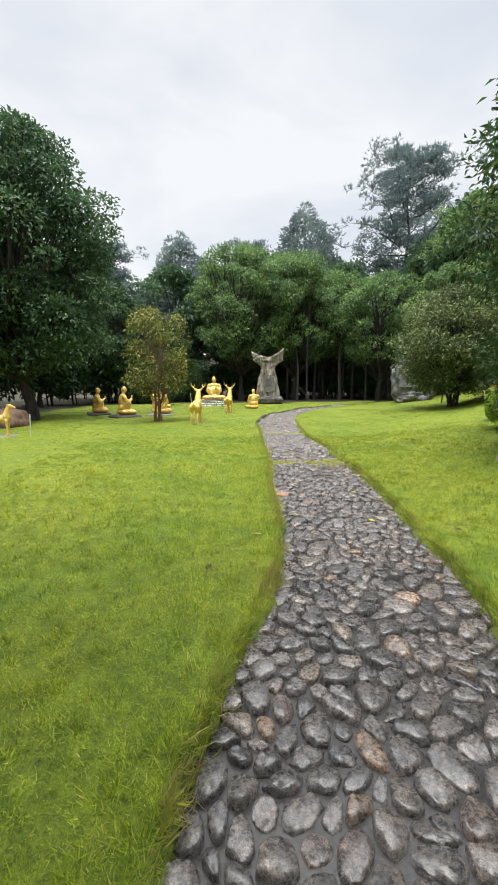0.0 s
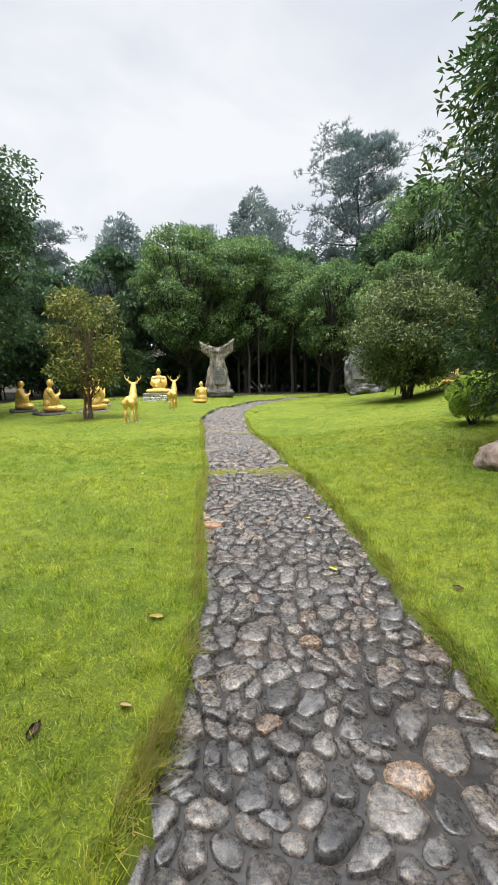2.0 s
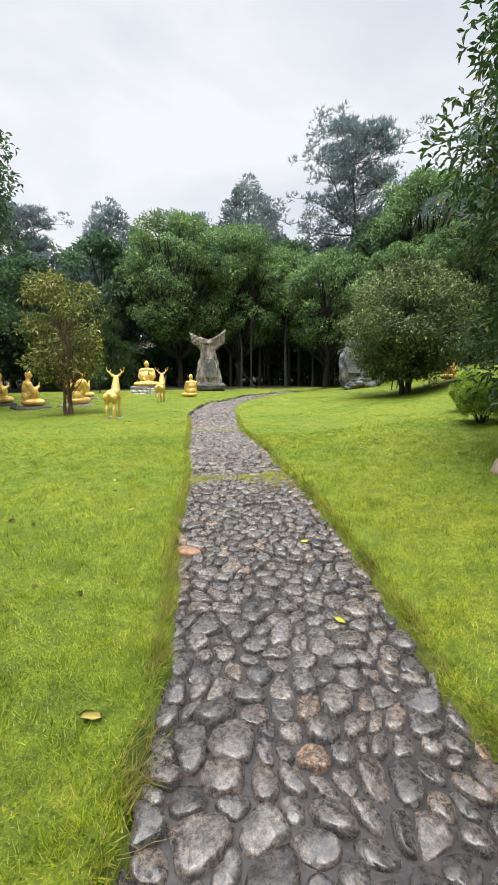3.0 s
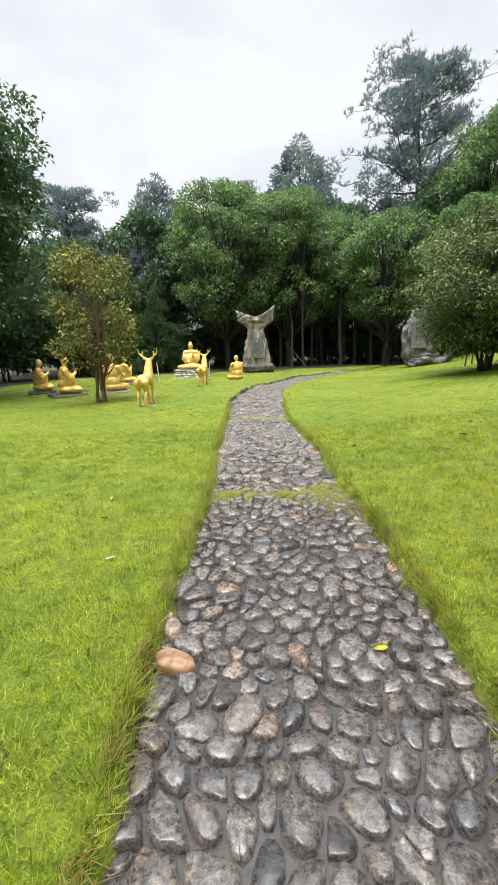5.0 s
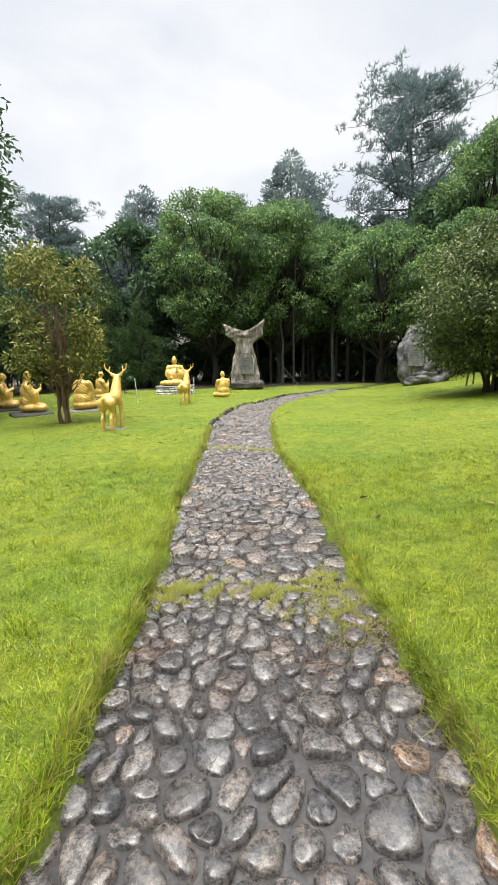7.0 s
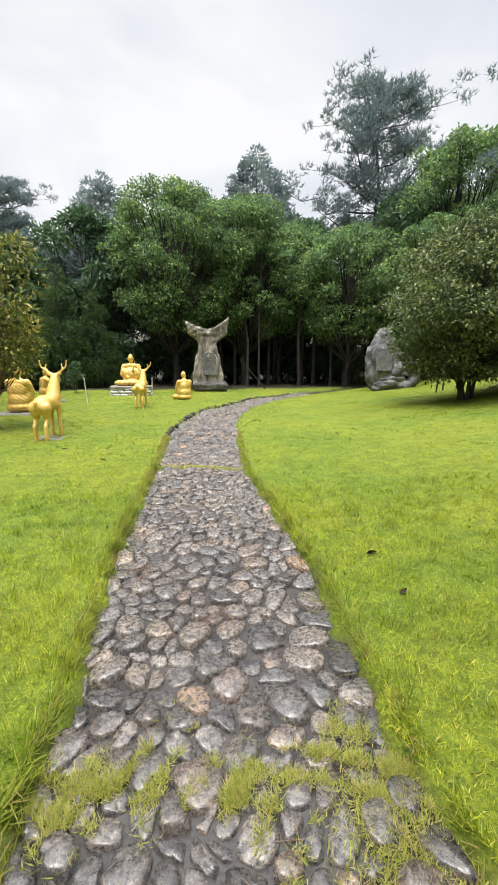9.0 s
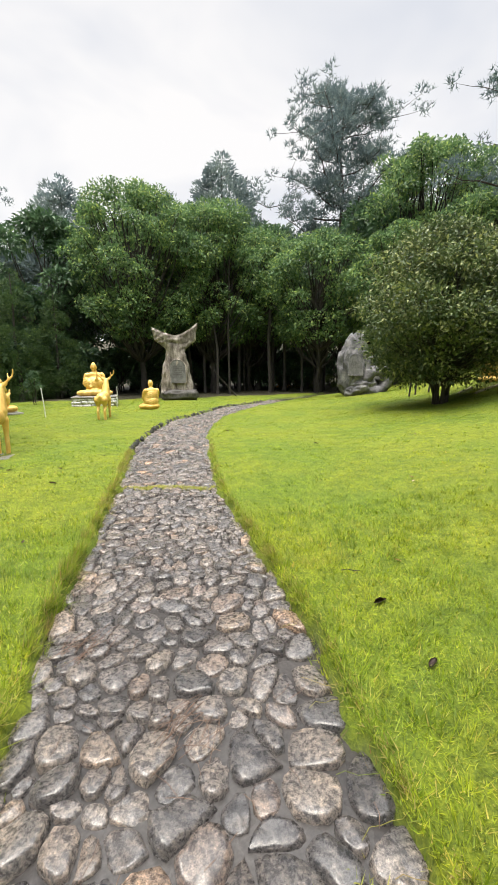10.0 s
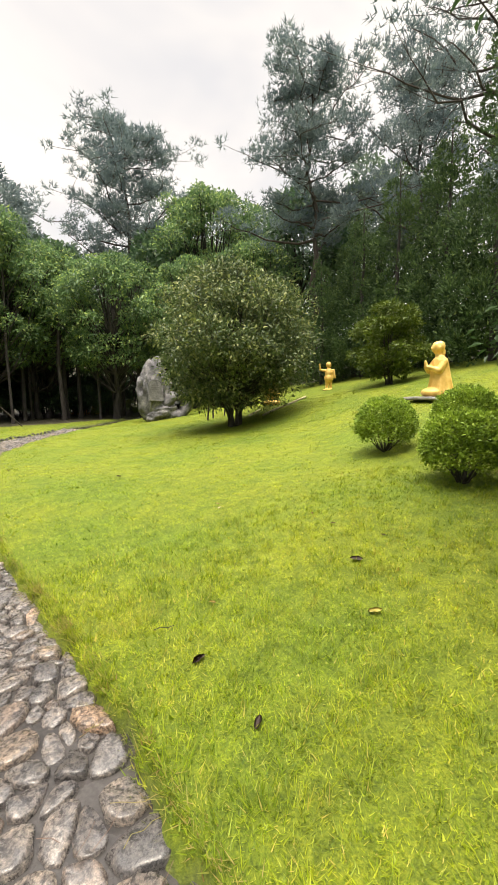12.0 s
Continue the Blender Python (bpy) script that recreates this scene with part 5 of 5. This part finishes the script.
for i in range(430):
    s0, sd = rng.uniform(3.2, 19), rng.choice([-1.0, 1.0])
    h0 = float(np.interp(s0, PS, PL[:, 2]))
    m = int(rng.integers(30, 85))
    ax, ay = on_path(s0 + rng.normal(0, 0.04, m), sd * (h0 + 0.045 + rng.normal(0, 0.03, m)))
    tx.append(ax), ty.append(ay), ts.append(np.full(m, rng.uniform(0.5, 1.5) * (1.05 if sd < 0 else 0.6)))
    tw.append(np.full(m, math.atan2(-sd * np.interp(s0, PS, PN[:, 1]), -sd * np.interp(s0, PS, PN[:, 0]))))
tx, ty, tw, ts = np.concatenate(tx), np.concatenate(ty), np.concatenate(tw), np.concatenate(ts)
tz = np.maximum(land(tx, ty), slope(tx, ty) - 0.05) - 0.004
dry = rng.uniform(0, 1, len(tx)) < 0.36 + 0.44 * (clumpy(tx + 4, ty * 0.7) > 0.55)
for name, label, sel, mat, seed in (("edge_tuft_grass", "green grass tufts leaning over the path's edge", ~dry, "grass", 11), ("dry_tuft_grass", "dry straw-coloured tufts at the path's edge", dry, "dry_grass", 12)):
    m = int(sel.sum())
    blades(name, label, tx[sel], ty[sel], tz[sel], rng.uniform(0.04, 0.11, m) * ts[sel], rng.uniform(0.004, 0.007, m), rng.uniform(0.2, 1.15, m), M[mat], seed, tw[sel])
x, y, d = scatter(60000, -3, 5, 0.5, 12, lambda x, y, d: np.clip(0.9 * np.exp(-d / 2.0), 0.05, 0.8) * (0.4 + 0.6 * (clumpy(x * 0.9, y) > 0.5)))
blades("long_lawn_grass", "stray longer blades standing out of the lawn", x, y, land(x, y) - 0.004, rng.uniform(0.03, 0.055, len(x)), rng.uniform(0.0045, 0.007, len(x)), rng.uniform(0.6, 1.15, len(x)), M["grass"], 13)

# two strips of moss and grass that cross the path
n = 30000
w = rng.uniform(-1, 1, n)
x = 1.11 + w * 0.72
y = 7.72 + 0.05 * np.sin(x * 9) - 0.1 * (x - 1.1) + rng.normal(0, 0.09, n) * (0.3 + 1.3 * clumpy(x * 2.2, np.zeros(n)))
keep = clumpy(x * 1.9, y * 2.6) + 0.25 * np.sin(x * 31 + y * 17) * np.sin(y * 37 - x * 11) > rng.uniform(0.42, 0.8, n)
extra_x, extra_y = rng.normal(1.62, 0.1, 3600), rng.normal(7.45, 0.16, 3600)
x, y = np.concatenate([x[keep], extra_x]), np.concatenate([y[keep], extra_y])
blades("moss_strip", "yellow-green grass and moss strip across the path", x, y, slope(x, y) - 0.036 + 0.012 * clumpy(x * 3, y * 3), rng.uniform(0.016, 0.045, len(x)), rng.uniform(0.0028, 0.005, len(x)), rng.uniform(0.35, 1.1, len(x)), M["moss"], 5)
n = 5000
x = 1.0 + rng.uniform(-1, 1, n) * 0.66
y = 12.3 + 0.03 * np.sin(x * 8) - 0.12 * (x - 1) + rng.normal(0, 0.035, n)
blades("moss_strip", "thin strip of dry grass across the path", x, y, slope(x, y) - 0.045, rng.uniform(0.025, 0.05, n), rng.uniform(0.005, 0.01, n), rng.uniform(0.4, 1.1, n), M["moss"], 6)

# dry runners that creep from the edge over the stones, and brown pine needles
paths = []
for i in range(70):
    s0, sd = rng.uniform(8.4, 13.5) if i < 45 else rng.uniform(5.5, 8.5), 1.0 if i < 55 else -1.0
    h0 = float(np.interp(s0, PS, PL[:, 2]))
    reach, run = rng.uniform(0.05, 0.2), rng.normal(0, 0.1)
    pts = []
    for f in np.linspace(0, 1, 6):
        ax, ay = on_path(s0 + run * f + rng.normal(0, 0.008), sd * (h0 + 0.03 - reach * f))
        pts.append(((float(ax), float(ay), float(slope(np.array([ax]), np.array([ay]))[0]) - 0.012 + 0.03 * (f < 0.1) + rng.uniform(0, 0.006)), 0.0014))
    paths.append(pts)
v, f = tubes(paths, 4)
tagged(new("dry_runners", np_mesh("dry_runners", v, f, M["dry_grass"], True)), "straw-coloured grass runners creeping over the stones", "grass", kind="stuff")
paths = []
for i in range(160):
    s0 = rng.uniform(4.5, 13)
    w0 = rng.uniform(-0.9, 0.9) * float(np.interp(s0, PS, PL[:, 2]))
    a, ln = rng.uniform(0, math.tau), rng.uniform(0.06, 0.14)
    pts = []
    for f in (-0.5, 0.0, 0.5):
        ax, ay = on_path(s0 + math.cos(a) * ln * f, w0 + math.sin(a) * ln * f + 0.01 * (f == 0))
        pts.append(((float(ax), float(ay), float(slope(np.array([ax]), np.array([ay]))[0]) - 0.014 + rng.uniform(0, 0.004)), 0.0014))
    paths.append(pts)
for cx, cy in ((0.5, 7.2), (1.4, 7.05), (1.68, 7.25), (0.62, 9.2), (1.1, 8.6)):
    for i in range(26):
        a, ln = rng.normal(0.9, 0.5), rng.uniform(0.1, 0.22)
        ax, ay = cx + rng.normal(0, 0.07), cy + rng.normal(0, 0.06)
        z0 = float(slope(np.array([ax]), np.array([ay]))[0]) - 0.012
        paths.append([((ax - math.cos(a) * ln / 2, ay - math.sin(a) * ln / 2, z0 - 0.006), 0.0014), ((ax, ay, z0 + rng.uniform(0, 0.01)), 0.0016), ((ax + math.cos(a) * ln / 2, ay + math.sin(a) * ln / 2, z0 - 0.004), 0.0012)])
v, f = tubes(paths, 3)
tagged(new("pine_needle_litter", np_mesh("pine_needle_litter", v, f, M["bark_red"], True)), "thin brown pine needles scattered on the cobbles", "litter", kind="stuff")

# ---------- cobbles ----------


def cell(p, others, reach):
    """The corner points of the region nearest to p, within reach."""
    poly = [np.array([math.cos(a), math.sin(a)]) * reach for a in np.linspace(0, 2 * math.pi, 9)[:-1]]
    for q in others:
        d = q[:2] - p[:2]
        m2 = (d @ d + p[2] ** 2 - q[2] ** 2) / 2
        out = []
        for i in range(len(poly)):
            a, b = poly[i], poly[(i + 1) % len(poly)]
            fa, fb = a @ d - m2, b @ d - m2
            if fa <= 0:
                out.append(a)
            if fa * fb < 0:
                out.append(a + (b - a) * (fa / (fa - fb)))
        poly = out
        if len(poly) < 3:
            return None
    return np.array(poly)


def lay(seed, s0, s1, size):
    """Seeds of stones between two stretches of the path, pushed apart to even spacing."""
    r = np.random.default_rng(seed)
    area = (s1 - s0) * 1.42
    n = int(area / size**2)
    s = r.uniform(s0, s1, n)
    w = r.uniform(-1, 1, n) * np.interp(s, PS, PL[:, 2])
    p = np.stack([s, w], 1)
    wt = r.choice([0.68, 0.84, 0.98, 1.1, 1.24, 1.42], n, p=[0.14, 0.22, 0.28, 0.2, 0.12, 0.04]) * r.uniform(0.93, 1.07, n)
    for it in range(26):
        push = np.zeros_like(p)
        for i0 in range(0, n, 400):
            d = p[i0:i0 + 400, None] - p[None]
            d = d * [0.88, 1.0]
            q = np.linalg.norm(d, axis=2) + 1e-6
            lim = size * (wt[i0:i0 + 400, None] + wt[None]) / 2
            f = np.clip(1 - q / lim, 0, 1) * (q > 1e-5)
            push[i0:i0 + 400] = (d / q[..., None] * f[..., None]).sum(1)
        p += push * size * 0.3
        hw = np.interp(p[:, 0], PS, PL[:, 2]) - size * 0.3
        p[:, 1] = np.clip(p[:, 1], -hw, hw)
    return np.column_stack([p, wt * size * 0.5])


S_STRIP = float(np.interp(7.65, PL[:, 1], PS))
s_start = float(np.interp(-3.6, PL[:, 1], PS))
s_end = float(np.interp(26.5, PL[:, 1], PS))
fields = [(lay(1, s_start, S_STRIP, 0.122), 0.122, 0.0068, 0.032), (lay(2, S_STRIP, s_end, 0.13), 0.13, 0.0048, 0.026)]


def cobble(rng, poly, gap, rise, size):
    """A rounded stone that fills its cell but for the joint: rings from foot to crown."""
    c = poly.mean(0)
    q = poly - c
    # round the corners, then even out to twelve points
    for _ in range(2 if rng.uniform() < 0.45 else 1):
        nxt = np.roll(q, -1, 0)
        q = np.stack([q * 0.75 + nxt * 0.25, q * 0.25 + nxt * 0.75], 1).reshape(-1, 2)
    seg = np.linalg.norm(np.roll(q, -1, 0) - q, axis=1)
    cum = np.concatenate([[0], np.cumsum(seg)])
    qq = np.vstack([q, q[:1]])
    t = np.linspace(0, cum[-1], 13)[:-1]
    ring = np.stack([np.interp(t, cum, qq[:, 0]), np.interp(t, cum, qq[:, 1])], 1)
    rad = np.linalg.norm(ring, axis=1)
    cut = size * rng.uniform(0.68, 1.05)
    sh = np.minimum(1, cut / np.maximum(rad, 1e-4)) ** 0.6
    ring = ring * (np.maximum(0.3, 1 - gap / np.maximum(rad, 0.02)) * sh * rng.normal(1, 0.045, 12))[:, None]
    h = rise * rng.uniform(0.6, 1.35) * min(1.25, max(0.7, size / 0.13))
    tilt = rng.normal(0, 0.09, 2)
    rings = []
    for k2, z in ((1.0, -0.02), (1.0, h * 0.46), (0.93, h * 0.83), (0.74, h)):
        rr = ring * k2
        zz = z + (rr @ tilt if z > 0 else 0) + rng.normal(0, 0.0038, 12) * (z > 0)
        rings.append(np.column_stack([rr, np.broadcast_to(zz, 12)]))
    v = np.vstack(rings + [[[0, 0, h * 1.07]]])
    return c, v


J = np.arange(12)
RING_F = [(a * 12 + j, a * 12 + (j + 1) % 12, (a + 1) * 12 + (j + 1) % 12, (a + 1) * 12 + j) for a in range(3) for j in range(12)]
TRIS = np.array([t for q in RING_F for t in ((q[0], q[1], q[2]), (q[0], q[2], q[3]))] + [(36 + j, 36 + (j + 1) % 12, 48) for j in range(12)])
crng = np.random.default_rng(9)
made = 0
edge_mes = [rock_mesh("edging_stone", M["dark_edge"], 0.1, 0.055, 0.07, 60 + i, 0, 2, 0.45) for i in range(5)]
s_k = float(np.interp(14.6, PL[:, 1], PS))
while s_k < float(np.interp(26.0, PL[:, 1], PS)):
    x, y = on_path(s_k, -float(np.interp(s_k, PS, PL[:, 2])) - 0.03 + crng.normal(0, 0.012))
    ob = new("edging_stone", edge_mes[int(crng.integers(0, 5))])
    ob.parent = path
    along = math.degrees(math.atan2(np.interp(s_k, PS, PT[:, 1]), np.interp(s_k, PS, PT[:, 0])))
    ob.matrix_local = pose(float(x), float(y), float(slope(np.array([x]), np.array([y]))[0]) - 0.012 + crng.normal(0, 0.014), 0, 0, along + crng.normal(0, 20))
    s_k += crng.uniform(0.19, 0.36)
S_A, S_B = float(np.interp(2.7, PL[:, 1], PS)), float(np.interp(6.4, PL[:, 1], PS))
for row, (pts, size, gap, rise) in enumerate(fields):
    far_v, far_f, base = [], [], 0
    allp = np.concatenate([f[0] for f in fields])
    hw = np.interp(pts[:, 0], PS, PL[:, 2])
    for i, p in enumerate(pts):
        near = allp[(np.abs(allp[:, 0] - p[0]) < size * 2.4) & (np.abs(allp[:, 1] - p[1]) < size * 2.4)]
        near = near[np.linalg.norm(near[:, :2] - p[:2], axis=1) > 1e-4]
        poly = cell(p, near, p[2] * 2.4)
        if poly is None or len(poly) < 3:
            continue
        poly = poly + p[:2]
        a, b = poly[:, 0].copy(), poly[:, 1].copy()
        poly[:, 0] = a + 0.03 * np.sin(b * 10 + a * 3) + 0.018 * np.sin(a * 15 + b * 4)
        poly[:, 1] = b + 0.03 * np.sin(a * 9.5 + 1 + b * 2) + 0.016 * np.sin(b * 14 - a * 5)
        poly = poly - p[:2]
        poly[:, 1] = np.clip(poly[:, 1] + p[1], -hw[i] - 0.01, hw[i] + 0.01) - p[1]
        c, v = cobble(crng, poly, gap * crng.uniform(0.6, 1.35), rise, p[2] * 2)
        sx, wy = p[0] + c[0], p[1] + c[1]
        x, y = on_path(sx, wy)
        tx, ty = np.interp(sx, PS, PT[:, 0]), np.interp(sx, PS, PT[:, 1])
        loc = np.column_stack([v[:, 0] * tx + v[:, 1] * ty, v[:, 0] * ty - v[:, 1] * tx, v[:, 2]])
        z = float(slope(np.array([x]), np.array([y]))[0]) - 0.052
        if S_A < p[0] < S_B and made < 300:
            ob = new("cobblestone", np_mesh("cobblestone", loc, TRIS[:, ::-1], M["salmon" if (x - 0.45) ** 2 + (y - 5.5) ** 2 < 0.006 else "cobble"], True))
            ob.parent = path
            ob.location = (x, y, z)
            made += 1
        else:
            far_v.append(loc + [x, y, z])
            far_f.append(TRIS[:, ::-1] + base)
            base += 49
    name, label = (("cobblestones", "many rounded grey cobbles set in mortar"), ("flagstones", "flatter stones laid close together in mortar, tone lightened for the sky's sheen"))[row]
    rest = new(name, np_mesh(name, np.concatenate(far_v), np.concatenate(far_f), M[("cobble_far", "flag")[row]], True))
    rest.parent = path
    tagged(rest, label, kind="stuff")
